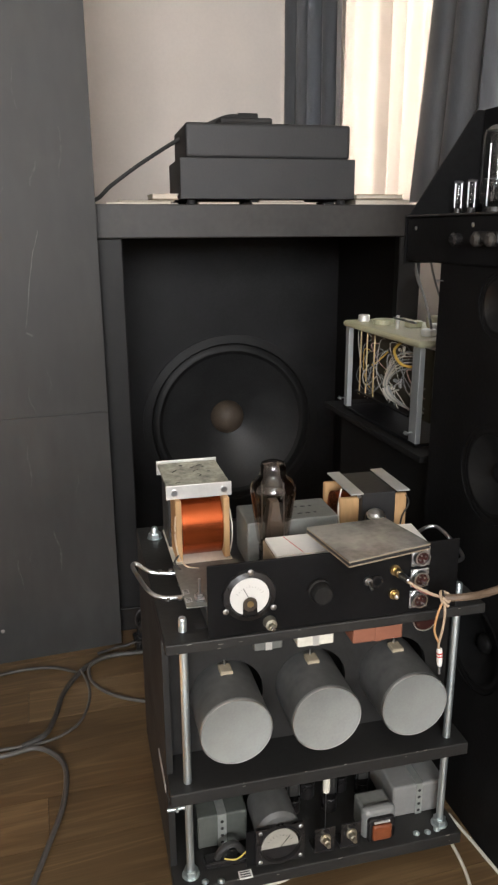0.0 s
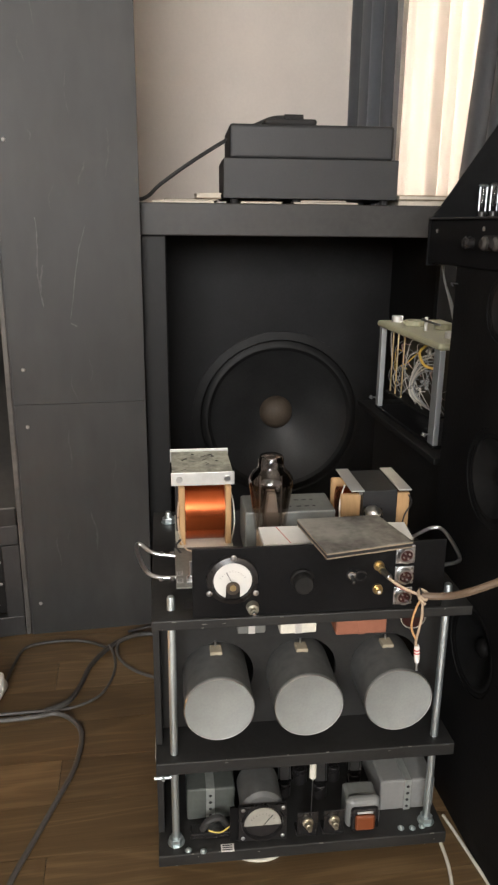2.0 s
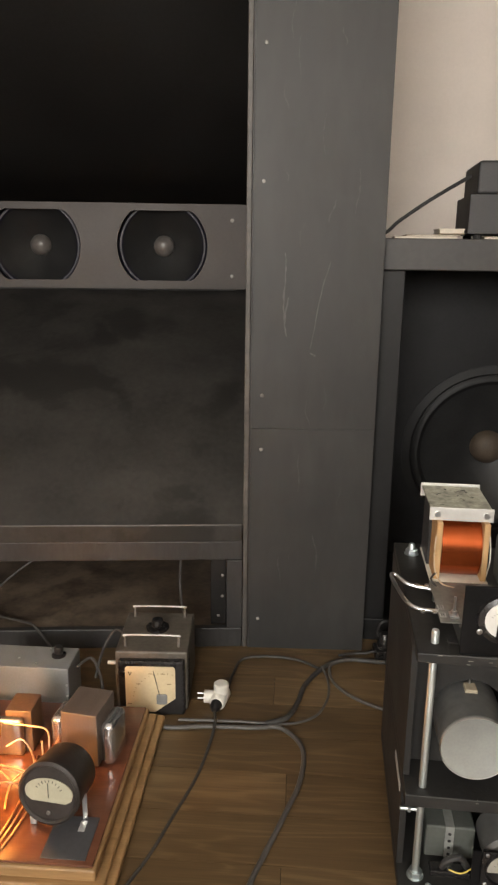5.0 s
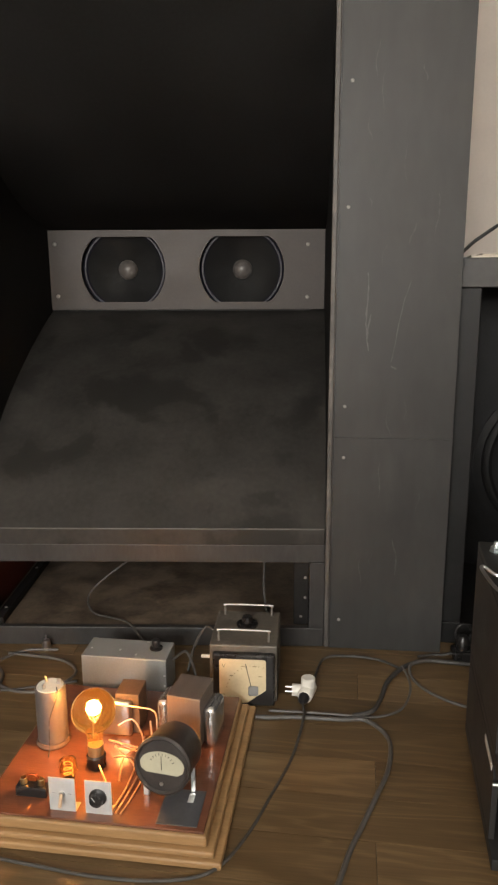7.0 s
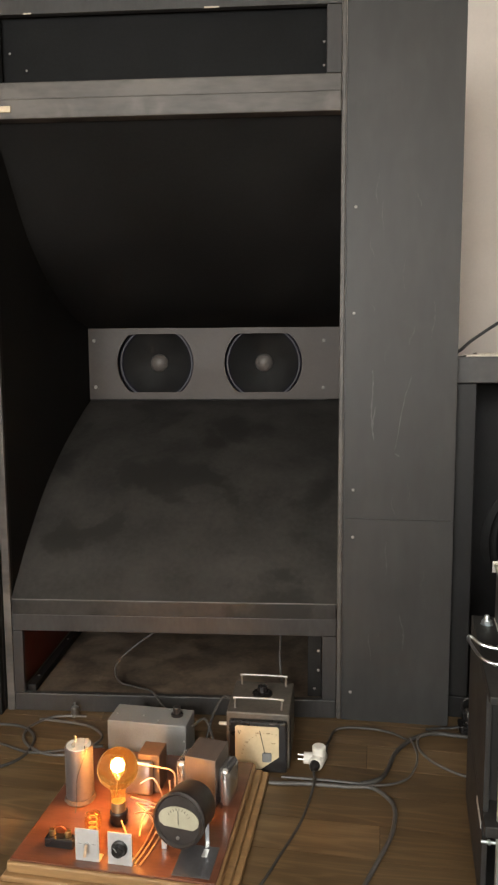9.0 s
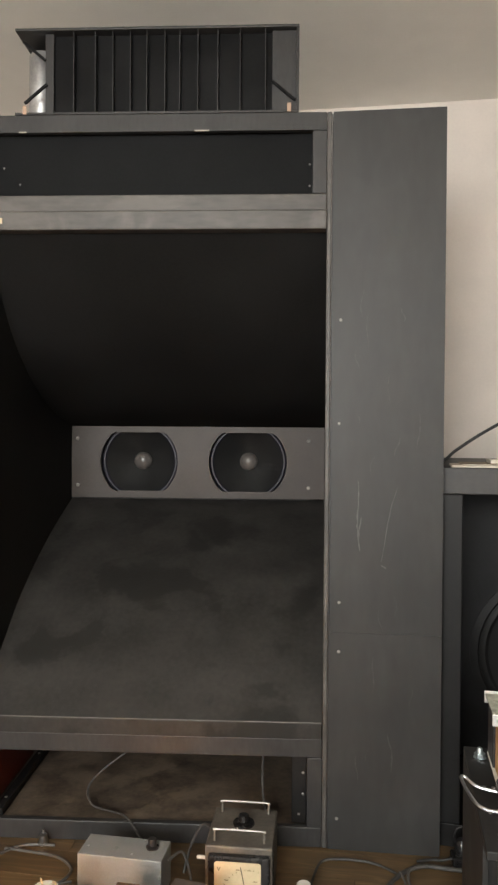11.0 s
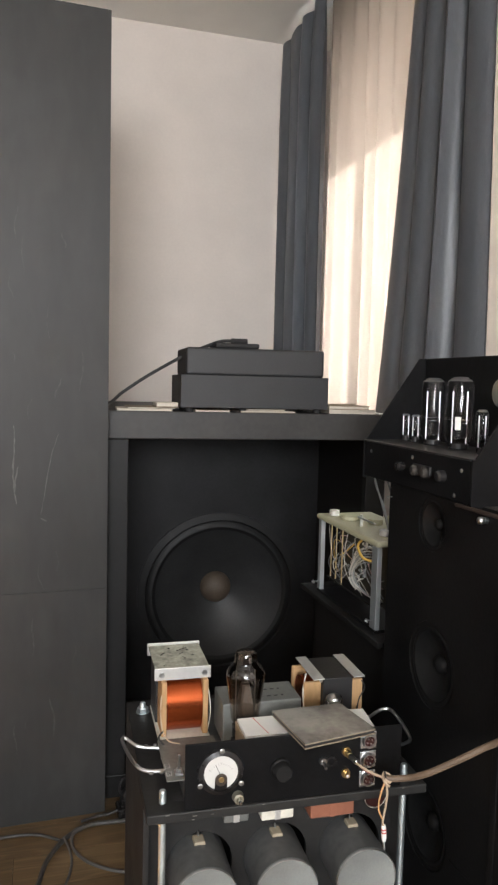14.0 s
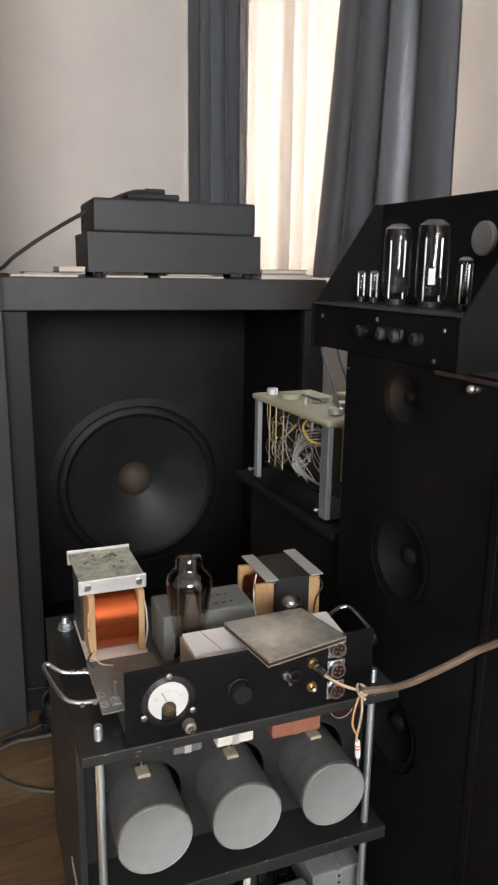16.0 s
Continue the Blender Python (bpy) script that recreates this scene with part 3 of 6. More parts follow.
part("back_plate", box(HX0 + 0.1, HX1 - 0.009, 0.034, 0.042, HZ0 + 0.009, HZ1 - 0.009), PANEL, hf)
for gap in (0.102, 0.178, 0.245, 0.305, 0.36, 0.405, 0.46, 0.51, 0.563, 0.617, 0.683):
    x = HX1 - gap
    part("fin", box(x, x + 0.002, 0.008, 0.0335, HZ0 + 0.009, HZ1 - 0.009), SUBPANEL, hf)
    part("fin_edge", box(x, x + 0.002, 0.0065, 0.0079, HZ0 + 0.009, HZ1 - 0.009), BLACK, hf)
for x, z, ry in ((HX0 + 0.055, 0.2, -50), (HX0 + 0.06, 0.07, 50), (HX1 - 0.045, 0.07, -50)):
    part("strut", box(-0.004, 0.004, 0.01, 0.018, -0.045, 0.045, 0.001, m=pose(x, 0, z, 0, ry, 0)), PANEL, hf)
part("driver", lathe([(0, 0), (0.034, 0.0), (0.04, 0.01), (0.04, 0.2), (0.034, 0.21), (0, 0.21)], 32, pose(HX0 + 0.052, 0.1, 0.02)), mat("brushed_metal", (0.4, 0.4, 0.4), 0.45, 0.7, var=0.3, scale=20), hf, "shiny metal driver", True)
TAG = mat("tag_orange", (0.36, 0.25, 0.18), 0.7)
for x in (HX0 + 0.03, HX1 - 0.03):
    part("tag", box(x - 0.005, x + 0.007, -0.004, 0.0, HZ0, HZ0 + 0.026, 0.001), TAG, hf, "small orange paper tag")

# ---- subwoofer behind the rack ----
SUBM = pose(0.24, 1.962, 0, 0, 0, -4)
SW, SH, SD, SBAF = 0.85, 1.15, 0.93, 0.62
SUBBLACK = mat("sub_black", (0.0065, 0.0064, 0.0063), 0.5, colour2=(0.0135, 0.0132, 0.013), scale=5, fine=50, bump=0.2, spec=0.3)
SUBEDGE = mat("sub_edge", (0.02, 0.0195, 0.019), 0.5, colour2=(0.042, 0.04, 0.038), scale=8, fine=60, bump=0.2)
sub = thing("subwoofer", SUBM, "large deep black cabinet with a huge woofer set far back", "loudspeaker")
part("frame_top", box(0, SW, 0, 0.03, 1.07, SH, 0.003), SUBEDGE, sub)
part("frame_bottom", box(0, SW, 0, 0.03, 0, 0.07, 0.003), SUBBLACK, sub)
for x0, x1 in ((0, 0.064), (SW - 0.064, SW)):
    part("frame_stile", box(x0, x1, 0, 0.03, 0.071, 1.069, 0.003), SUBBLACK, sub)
WFX, WFZ, WFR = 0.446, 0.425, 0.282
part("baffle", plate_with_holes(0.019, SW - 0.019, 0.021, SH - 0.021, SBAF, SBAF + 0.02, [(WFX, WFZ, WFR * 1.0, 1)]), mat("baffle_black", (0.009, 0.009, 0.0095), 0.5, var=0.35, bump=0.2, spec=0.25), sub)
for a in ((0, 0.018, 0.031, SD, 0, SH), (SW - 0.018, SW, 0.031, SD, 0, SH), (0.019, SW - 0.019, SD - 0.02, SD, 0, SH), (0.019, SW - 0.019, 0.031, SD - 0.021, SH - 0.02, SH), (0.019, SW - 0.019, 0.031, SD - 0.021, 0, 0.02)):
    # Right panel is darker: shade on its inner wall is put into the colour.
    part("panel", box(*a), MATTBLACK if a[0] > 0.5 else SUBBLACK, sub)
SUBCONE = mat("sub_cone", (0.023, 0.023, 0.023), 0.42, var=0.3, fine=150, spec=0.4)
woofer("woofer", pose(WFX, SBAF - 0.002, WFZ, 90, 0, 0), sub, WFR, 0.1, 0.062, mat("dim_brown_cap", (0.072, 0.053, 0.037), 0.6, var=0.3), "very large black paper-cone woofer with brown cap", SUBBLACK, SUBCONE, SUBBLACK)

# power amplifier on the subwoofer
amp = thing("power_amplifier", SUBM @ pose(0, 0, SH), "matt black amplifier with rounded cover, seen against the light", "amplifier")
CASE = mat("amp_case", (0.022, 0.0225, 0.024), 0.5, var=0.2, fine=200)
part("base", box(0.211, 0.658, 0.005, 0.25, 0.012, 0.108, 0.002), CASE, amp)
part("cover", box(0.226, 0.643, 0.0055, 0.24, 0.107, 0.188, 0.008, seg=3), CASE, amp)
for x in (0.24, 0.4, 0.63):
    for y in (0.03, 0.21):
        part("foot", rod(0.011, 0.0118, 12, pose(x, y, 0)), DARK, amp)
part("top_clip", box(0.315, 0.448, 0.03, 0.15, 0.1885, 0.204, 0.006, seg=3), DARK, amp, "flat black box on the cover")
part("top_plug", rod(0.008, 0.05, 12, pose(0.37, 0.08, 0.2125, 0, 90, 0)), DARK, amp)
CORD = mat("cord_black", (0.026, 0.0255, 0.025), 0.5, var=0.3)
amp_cord = thing("amplifier_cord", SUBM @ pose(0, 0, SH), "black power cord drooping from the amplifier to the cabinet edge", "cable")
part("cord", tube_path([(0.372, 0.08, 0.2125), (0.33, 0.09, 0.208), (0.235, 0.12, 0.166), (0.13, 0.14, 0.105), (0.05, 0.14, 0.05), (0.0, 0.14, 0.012), (-0.1, 0.14, 0.006)], 0.005), CORD, amp_cord, smooth=True)

PAPER = mat("old_paper", (0.55, 0.5, 0.42), 0.8, var=0.15)
CARD = mat("brown_card", (0.25, 0.2, 0.14), 0.8, var=0.2)
rnd = random.Random(11)
for k, (x0, x1, y0, y1, z0, h) in enumerate(((0.03, 0.19, 0.02, 0.2, 0, 0.006), (0.06, 0.2, 0.03, 0.22, 0.0065, 0.004), (0.14, 0.205, 0.02, 0.12, 0.011, 0.014), (0.255, 0.36, 0.012, 0.2, 0, 0.006), (0.39, 0.56, 0.01, 0.2, 0, 0.005), (0.41, 0.53, 0.02, 0.2, 0.0055, 0.005), (0.67, 0.82, 0.02, 0.2, 0, 0.013), (0.665, 0.795, 0.012, 0.2, 0.0135, 0.012))):
    b = thing("booklet", SUBM @ pose((x0 + x1) / 2, (y0 + y1) / 2, SH + z0, 0, 0, rnd.uniform(-3, 3)), "thin worn paper booklet lying on the black cabinet", "booklet", "booklets on the subwoofer")
    w, d = (x1 - x0) / 2, (y1 - y0) / 2
    part("cover", box(-w, w, -d, d, 0, h * 0.2, 0.0003), CARD if k % 3 else PAPER, b)
    part("paper_block", box(-w + 0.002, w - 0.002, -d + 0.002, d - 0.002, h * 0.2, h * 0.8), PAPER, b)
    part("cover", box(-w, w, -d, d, h * 0.8, h, 0.0003), CARD if k % 2 else PAPER, b)

# ---- rack on threaded rods ----
RM = pose(0.256, 1.03, 0, 0, 0, -2.3)


def at(x, y, z, rx=0, ry=0, rz=0):
    return RM @ pose(x, y, z, rx, ry, rz)


COPPER = mat("copper_winding", (0.34, 0.07, 0.016), 0.25, 0.8, var=0.05, scale=2, fine=9, bump=0.0, stretch=(60, 0.4, 0.4), rvar=0.015)
PLY = mat("plywood", (0.42, 0.26, 0.12), 0.6, var=0.25, scale=14, fine=160, stretch=(1, 1, 0.25))
LAMBLACK = mat("lamination_black", (0.018, 0.018, 0.019), 0.45, var=0.3, fine=600, stretch=(0.2, 0.2, 3))
BRIGHT = mat("bright_metal", (0.66, 0.66, 0.64), 0.38, 0.6, var=0.12, scale=20)
GREYPAINT = mat("grey_enamel", (0.15, 0.155, 0.145), 0.42, var=0.22, scale=16, blotch=0.2)
CREAM = mat("cream_paper", (0.62, 0.6, 0.52), 0.75, var=0.15, scale=25)
WHITE = mat("white_card", (0.72, 0.71, 0.68), 0.7, var=0.06)
DIAL = mat("dial_white", (0.6, 0.59, 0.56), 0.6, var=0.04)
INK = mat("ink", (0.02, 0.02, 0.02), 0.6)
BRASS = mat("brass", (0.58, 0.46, 0.25), 0.3, 1.0, var=0.15)
MAROON = mat("maroon_bakelite", (0.033, 0.009, 0.0075), 0.3, var=0.2)
BAKELITE = mat("black_bakelite", (0.013, 0.012, 0.012), 0.28, var=0.3)
SALMON = mat("salmon_enamel", (0.24, 0.095, 0.056), 0.5, var=0.12)
RED = mat("red_mark", (0.5, 0.05, 0.04), 0.6)
BEIGECORD = mat("beige_cord", (0.42, 0.32, 0.22), 0.7, var=0.2, fine=300)
BROWNCORD = mat("brown_cord", (0.14, 0.098, 0.066), 0.6, var=0.25, fine=300)
SMOKE = glass_mat("smoky_glass", (0.15, 0.1, 0.068))
SMOKE.node_tree.nodes["Principled BSDF"].inputs["Coat IOR"].default_value = 1.85
CLEAR = glass_mat("clear_glass", (0.95, 0.95, 0.93))
PLASTIC = glass_mat("clear_plastic", (0.9, 0.9, 0.86), 0.08)


def see_through(ob):
    ob.visible_shadow = False
    return ob


rack = thing("equipment_rack", RM, "three-tier black board rack on zinc threaded rods", "rack")
for y0, z0, z1 in ((-0.028, 0.062, 0.085), (-0.024, 0.243, 0.266), (-0.036, 0.514, 0.5305)):
    part("shelf", box(-0.03, 0.469, y0, 0.4, z0, z1, 0.002), SHELF, rack)
for x in (0.0, 0.441):
    for y in (0.0, 0.345):
        bm = lathe([(0, 0.04), (0.0064, 0.04), (0.0064, 0.549), (0.005, 0.552), (0, 0.552)], 16, pose(x, y, 0))
        part("threaded_rod", bm, ZINC, rack, smooth=True)
        for z in (0.0852, 0.2662, 0.5292, 0.0505, 0.4985):
            if z in (0.0852, 0.0505) or y > 0.1:
                part("washer", rod(0.0145, 0.0014, 20, pose(x, y, z)), ZINC, rack)
                part("nut", lathe([(0.007, 0), (0.0118, 0), (0.0122, 0.001), (0.0122, 0.009), (0.0118, 0.01), (0.007, 0.01)], 6, pose(x, y, z + 0.0015)), ZINC, rack)
        part("foot", rod(0.02, 0.06, 16, pose(x * 0.75 + 0.055, y * 0.7 + 0.08, 0)), DARK, rack)
for x0, x1, cx in ((-0.028, 0.1434, 0.077), (0.1436, 0.2884, 0.22), (0.2886, 0.467, 0.367)):
    part("can_board", plate_with_holes(x0, x1, 0.267, 0.513, 0.064, 0.076, [(cx, 0.368, 0.0605, 1)]), SHELF, rack, "black upright board with a round hole")
EDGECHIP = mat("chipped_edge", (0.2, 0.19, 0.17), 0.7, var=0.3, scale=60)
rnd = random.Random(31)
for y0, z in ((-0.0365, 0.522), (-0.0245, 0.26), (-0.0285, 0.078)):
    for k in range(7):
        x, w, dz = rnd.uniform(-0.02, 0.45), rnd.uniform(0.001, 0.0075), rnd.choice((0.0, 0.006, 0.0065, -0.006))
        part("edge_chip", box(x, x + w, y0, y0 + 0.0006, z + dz, z + dz + rnd.uniform(0.0006, 0.0012)), EDGECHIP, rack)
for z0, z1 in ((0.0855, 0.2425), (0.2665, 0.5135)):
    part("side_board", box(-0.03, -0.019, 0.022, 0.399, z0, z1, 0.001), SHELF, rack, "black upright side board")
part("side_strip", box(-0.0318, -0.0304, 0.035, 0.125, 0.222, 0.236), BRIGHT, rack, "pale metal strip on the side board")
part("side_bolt", rod(0.003, 0.028, 10, pose(-0.006, 0.0, 0.219, 0, -90, 0)), ZINC, rack)
part("side_nut", rod(0.006, 0.005, 6, pose(-0.016, 0.0, 0.219, 0, -90, 0)), ZINC, rack)

TANLUG = mat("tan_ceramic", (0.36, 0.31, 0.22), 0.6, var=0.2, scale=40)
for k, (x, z) in enumerate(((0.072, 0.367), (0.215, 0.364), (0.362, 0.363))):
    can = thing("capacitor_can", at(x, 0, z), "large round grey aluminium capacitor can lying flat", "capacitor", "cans in the rack")
    r = 0.0552
    part("shell", lathe([(r, 0.001), (r * 1.0, 0.118), (0, 0.118)], 48, pose(0, -0.03, 0, -90, 0, 0)), CANSIDE, can, "dark grey can wall", True)
    part("end_cap", lathe([(0, 0.001), (r - 0.006, 0.001), (r - 0.004, 0), (r - 0.0005, 0), (r + 0.0006, 0.002), (r + 0.0006, 0.006), (r, 0.006)], 48, pose(0, -0.031, 0, -90, 0, 0)), ALU, can, "pale dull aluminium end", True)
    # Bright metal ring added all round to paint in the rim's highlight.
    part("rim", lathe([(r - 0.0008, -0.0004), (r + 0.0003, -0.0008), (r + 0.0012, 0.0004), (r + 0.001, 0.0022)], 48, pose(0, -0.031, 0, -90, 0, 0)), STEEL, can, "bright rim with its highlight painted in", True)
    part("lug", box(-0.01, 0.01, 0.036, 0.06, r - 0.003, r + 0.005, 0.002), TANLUG, can, "tan ceramic lug")
    part("lug_pin", rod(0.0018, 0.008, 8, pose(0, 0.056, r + 0.005)), STEEL, can)
    part("saddle", box(-0.03, 0.03, 0.0775, 0.0875, 0.2663 - z, -r + 0.006, 0.002), DARK, can)

# --- amplifier on the top shelf ---
ampl = thing("valve_amplifier", RM, "open valve amplifier with a black front panel", "amplifier")
SHZ = 0.5305
GREYCARD = mat("grey_card", (0.4, 0.4, 0.38), 0.7)
part("front_panel", box(0.032, 0.418, -0.032, -0.028, 0.531, 0.6432, 0.0008), PANEL, ampl, "black front panel")
part("chassis", box(0.036, 0.406, -0.027, 0.33, 0.531, 0.556, 0.002), mat("dark_steel", (0.09, 0.09, 0.088), 0.45, 0.4, var=0.2), ampl, "dark steel chassis")
part("side_plate", box(0.009, 0.118, 0.0145, 0.16, 0.5563, 0.5583, 0.0006), mat("dusty_plate", (0.1, 0.1, 0.09), 0.5, 0.3, colour2=(0.22, 0.22, 0.2), scale=25), ampl, "dusty grey metal side plate")
part("side_skirt", box(0.033, 0.0355, 0.12, 0.33, 0.531, 0.556), DARK, ampl)
for sy in (0.1, 0.14):
    part("standoff", rod(0.004, 0.0267, 10, pose(0.018, sy, SHZ)), STEEL, ampl)
for y in (0.0, 0.17, 0.3):
    part("spacer", box(0.02, 0.415, y, y + 0.02, SHZ, 0.531), DARK, ampl)
for i in range(2):
    part("label_plate", box(0.0105, 0.0205, 0.03 + i * 0.026, 0.044 + i * 0.026, 0.5585, 0.559), GREYCARD, ampl, "small white printed label")
    for k in range(3):
        part("print_bar", box(0.012, 0.019, 0.032 + i * 0.026 + k * 0.004, 0.0336 + i * 0.026 + k * 0.004, 0.5591, 0.5593), INK, ampl)
part("handle", tube_path([(0.011, 0.145, 0.551), (-0.028, 0.15, 0.556), (-0.05, 0.165, 0.566), (-0.056, 0.15, 0.566), (-0.04, 0.075, 0.562), (-0.02, 0.056, 0.5575), (0.011, 0.054, 0.556)], 0.0033, 10), STEEL, ampl, "chrome bow handle", True)
for y in (0.146, 0.048):
    for x in (0.0, -0.018):
        part("handle_screw", rod(0.004, 0.003, 10, pose(x + 0.004, y, 0.5555)), STEEL, ampl)
part("handle", tube_path([(0.425, 0.16, 0.556), (0.455, 0.178, 0.561), (0.482, 0.186, 0.567), (0.498, 0.17, 0.567), (0.494, 0.09, 0.558), (0.48, 0.07, 0.553), (0.425, 0.062, 0.551)], 0.0034, 10), STEEL, ampl, "chrome bow handle", True)

PY = -0.032  # front of the panel


def face(x, z):
    return pose(x, PY, z, 90, 0, 0)  # local z points at the viewer


MF = face(0.0915, 0.593) @ Matrix.Scale(0.88, 4)
meter = part("panel_meter", lathe([(0.0, 0.004), (0.033, 0.004), (0.0345, 0.010), (0.043, 0.007), (0.045, 0)], 48, MF), BAKELITE, ampl, "round black panel meter", True)
dial = lathe([(0, 0.0065), (0.0325, 0.0065)], 48, MF)
part("dial", dial, DIAL, meter, "white meter dial")
for k in range(11):
    a = radians(150 - k * 12)
    r0, r1 = 0.022, 0.0265 if k % 5 == 0 else 0.0245
    part("tick", box(-0.0004, 0.0004, r0, r1, 0.0068, 0.0070, m=MF @ pose(0, -0.006, 0) @ pose(0, 0, 0, 0, 0, math.degrees(a) - 90)), mat("faint_ink", (0.3, 0.29, 0.27), 0.6) if k == 0 else bpy.data.materials["faint_ink"], meter)
part("needle", box(-0.0005, 0.0005, 0.0, 0.029, 0.0074, 0.008, m=MF @ pose(0.002, -0.01, 0) @ pose(0, 0, 0, 0, 0, 26)), INK, meter)
part("magnet_window", rod(0.0118, 0.003, 28, MF @ pose(0, -0.0125, 0) @ pose(0, 0, 0.0072)), mat("brown_window", (0.07, 0.055, 0.042), 0.35, 0.3), meter)
part("magnet_foot", box(-0.0118, 0.0118, -0.0325, -0.0125, 0.0073, 0.0098, 0.002, m=MF), BAKELITE, meter)
part("coil", rod(0.0055, 0.002, 16, MF @ pose(0, -0.011, 0) @ pose(0, 0, 0.0106)), BRASS, meter)
for x, z in ((0.0925, 0.631), (0.0565, 0.5745), (0.126, 0.5725)):
    part("meter_screw", screw(x, PY - 0.007, z, 0.0045), STEEL, ampl)
knob = part("knob", lathe([(0.0, 0.022), (0.0135, 0.022), (0.0155, 0.019), (0.0158, 0.008), (0.018, 0.006), (0.018, 0.0)], 40, face(0.196, 0.588)), MATTBLACK, ampl, "black bakelite knob", True)
tog = part("toggle_switch", lathe([(0, 0.004), (0.006, 0.004), (0.0075, 0)], 16, face(0.272, 0.592)), STEEL, ampl, "small metal toggle switch")
part("lever", rod(0.0025, 0.014, 10, face(0.272, 0.592) @ pose(0, 0, 0.004, 25, 0, 0)), STEEL, tog)
part("bezel", lathe([(0.006, 0.003), (0.0095, 0.003), (0.0095, 0)], 16, face(0.286, 0.59)), BAKELITE, ampl)
for z in (0.5665, 0.6055):
    soc = part("gold_socket", lathe([(0.0025, 0.012), (0.0045, 0.012), (0.0045, 0.004), (0.008, 0.004), (0.008, 0)], 20, face(0.3135, z)), BRASS, ampl, "gold phono socket", True)
    part("insulator", lathe([(0, 0.0125), (0.0025, 0.0125), (0.0025, 0.012)], 12, face(0.3135, z)), WHITE, soc)
for z in (0.6225, 0.588, 0.5535):
    so = part("round_socket", box(-0.0148, 0.0148, -0.0148, 0.0148, 0, 0.003, 0.0014, seg=2, m=face(0.354, z)), STEEL, ampl, "round pin socket on square flange")
    part("collar", lathe([(0.0095, 0.004), (0.0095, 0.010), (0.012, 0.010), (0.013, 0.0025)], 28, face(0.354, z)), STEEL, so, smooth=True)
    part("insert", lathe([(0, 0.0065), (0.0095, 0.0065)], 24, face(0.354, z)), MAROON, so)
    for a in (30, 120, 210, 300):
        part("pin", rod(0.0014, 0.003, 8, face(0.354 + 0.005 * math.cos(radians(a)), z + 0.005 * math.sin(radians(a))) @ pose(0, 0, 0.0066)), STEEL, so)
    for sx, sz in ((-0.012, -0.012), (0.012, 0.012), (-0.012, 0.012), (0.012, -0.012)):
        part("rivet", rod(0.0022, 0.0012, 8, face(0.354 + sx, z + sz) @ pose(0, 0, 0.0025)), SCREW, so)
tm = part("terminal", lathe([(0, 0.018), (0.004, 0.018), (0.005, 0.012), (0.0085, 0.011), (0.0085, 0.003), (0.01, 0)], 18, face(0.122, 0.546)), mat("dull_nickel", (0.42, 0.4, 0.32), 0.4, 0.8), ampl, "dull nickel binding post", True)
part("tip", rod(0.003, 0.006, 10, face(0.122, 0.546) @ pose(0, 0, 0.0182)), STEEL, tm)

# transformer with a copper winding
tx = thing("transformer", RM @ pose(-0.0105, 0, 0), "tall transformer with a shining copper winding", "transformer", "transformers on the amplifier")
part("core", box(0.024, 0.119, 0.235, 0.315, 0.557, 0.679, 0.002), LAMBLACK, tx, "black laminated core")
wind = bmesh.new()
seg = 40
rings = []
for i in range(9):
    x = 0.0395 + 0.069 * i / 8
    ring = []
    for k in range(seg):
        a = 2 * math.pi * k / seg
        c, s = math.cos(a), math.sin(a)
        ring.append(wind.verts.new((x, 0.215 + 0.044 * c, 0.607 + 0.0535 * s)))
    rings.append(ring)
for a, b in zip(rings, rings[1:]):
    for k in range(seg):
        wind.faces.new((a[k], a[(k + 1) % seg], b[(k + 1) % seg], b[k]))
part("winding", wind, COPPER, tx, "copper wire winding", True)
for x0, x1 in ((0.0285, 0.039), (0.109, 0.1195)):
    part("flange", box(x0, x1, 0.172, 0.234, 0.557, 0.664, 0.002), PLY, tx, "plywood bobbin cheek")
part("base_pad", box(0.022, 0.122, 0.165, 0.316, 0.5562, 0.5568), CREAM, tx)
top = part("top_angle", box(0.018, 0.124, 0.19, 0.318, 0.680, 0.6845, 0.001), mat("torn_label", (0.12, 0.125, 0.1), 0.7, colour2=(0.56, 0.56, 0.46), scale=38, fine=160), tx, "bright top plate with torn paper label")
part("angle_lip", box(0.016, 0.126, 0.186, 0.1895, 0.663, 0.687, 0.001), BRIGHT, tx, "bright metal front lip")
part("angle_lip", box(0.016, 0.126, 0.3185, 0.322, 0.663, 0.689, 0.001), BRIGHT, tx)
for x in (0.03, 0.113):
    part("bolt", rod(0.006, 0.004, 6, pose(x, 0.186, 0.675, 90, 0, 0)), STEEL, tx)
rnd = random.Random(17)
for k in range(9):
    x, y, a = rnd.uniform(0.035, 0.105), rnd.uniform(0.205, 0.3), rnd.uniform(0, 6.28)
    pts = [(x + 0.005 * q * math.cos(a + 0.6 * q * rnd.uniform(-1, 1)), y + 0.006 * q * math.sin(a + 0.5 * q), 0.6847) for q in range(3)]
    part("ink_mark", tube_path(pts, rnd.uniform(0.0004, 0.001), 5, steps=3), INK, tx)
part("lead_wire", tube_path([(0.119, 0.2, 0.65), (0.124, 0.19, 0.63), (0.126, 0.185, 0.59), (0.12, 0.18, 0.562)], 0.0013, 6), CREAM, tx, smooth=True)
part("lead_wire", tube_path([(0.028, 0.17, 0.64), (0.026, 0.166, 0.61), (0.03, 0.168, 0.575), (0.04, 0.15, 0.56), (0.06, 0.14, 0.5575)], 0.0015, 6), BEIGECORD, tx, smooth=True)
part("lead_wire", tube_path([(0.032, 0.168, 0.572), (0.022, 0.155, 0.565), (0.03, 0.14, 0.558)], 0.002, 6), CORD, tx, smooth=True)
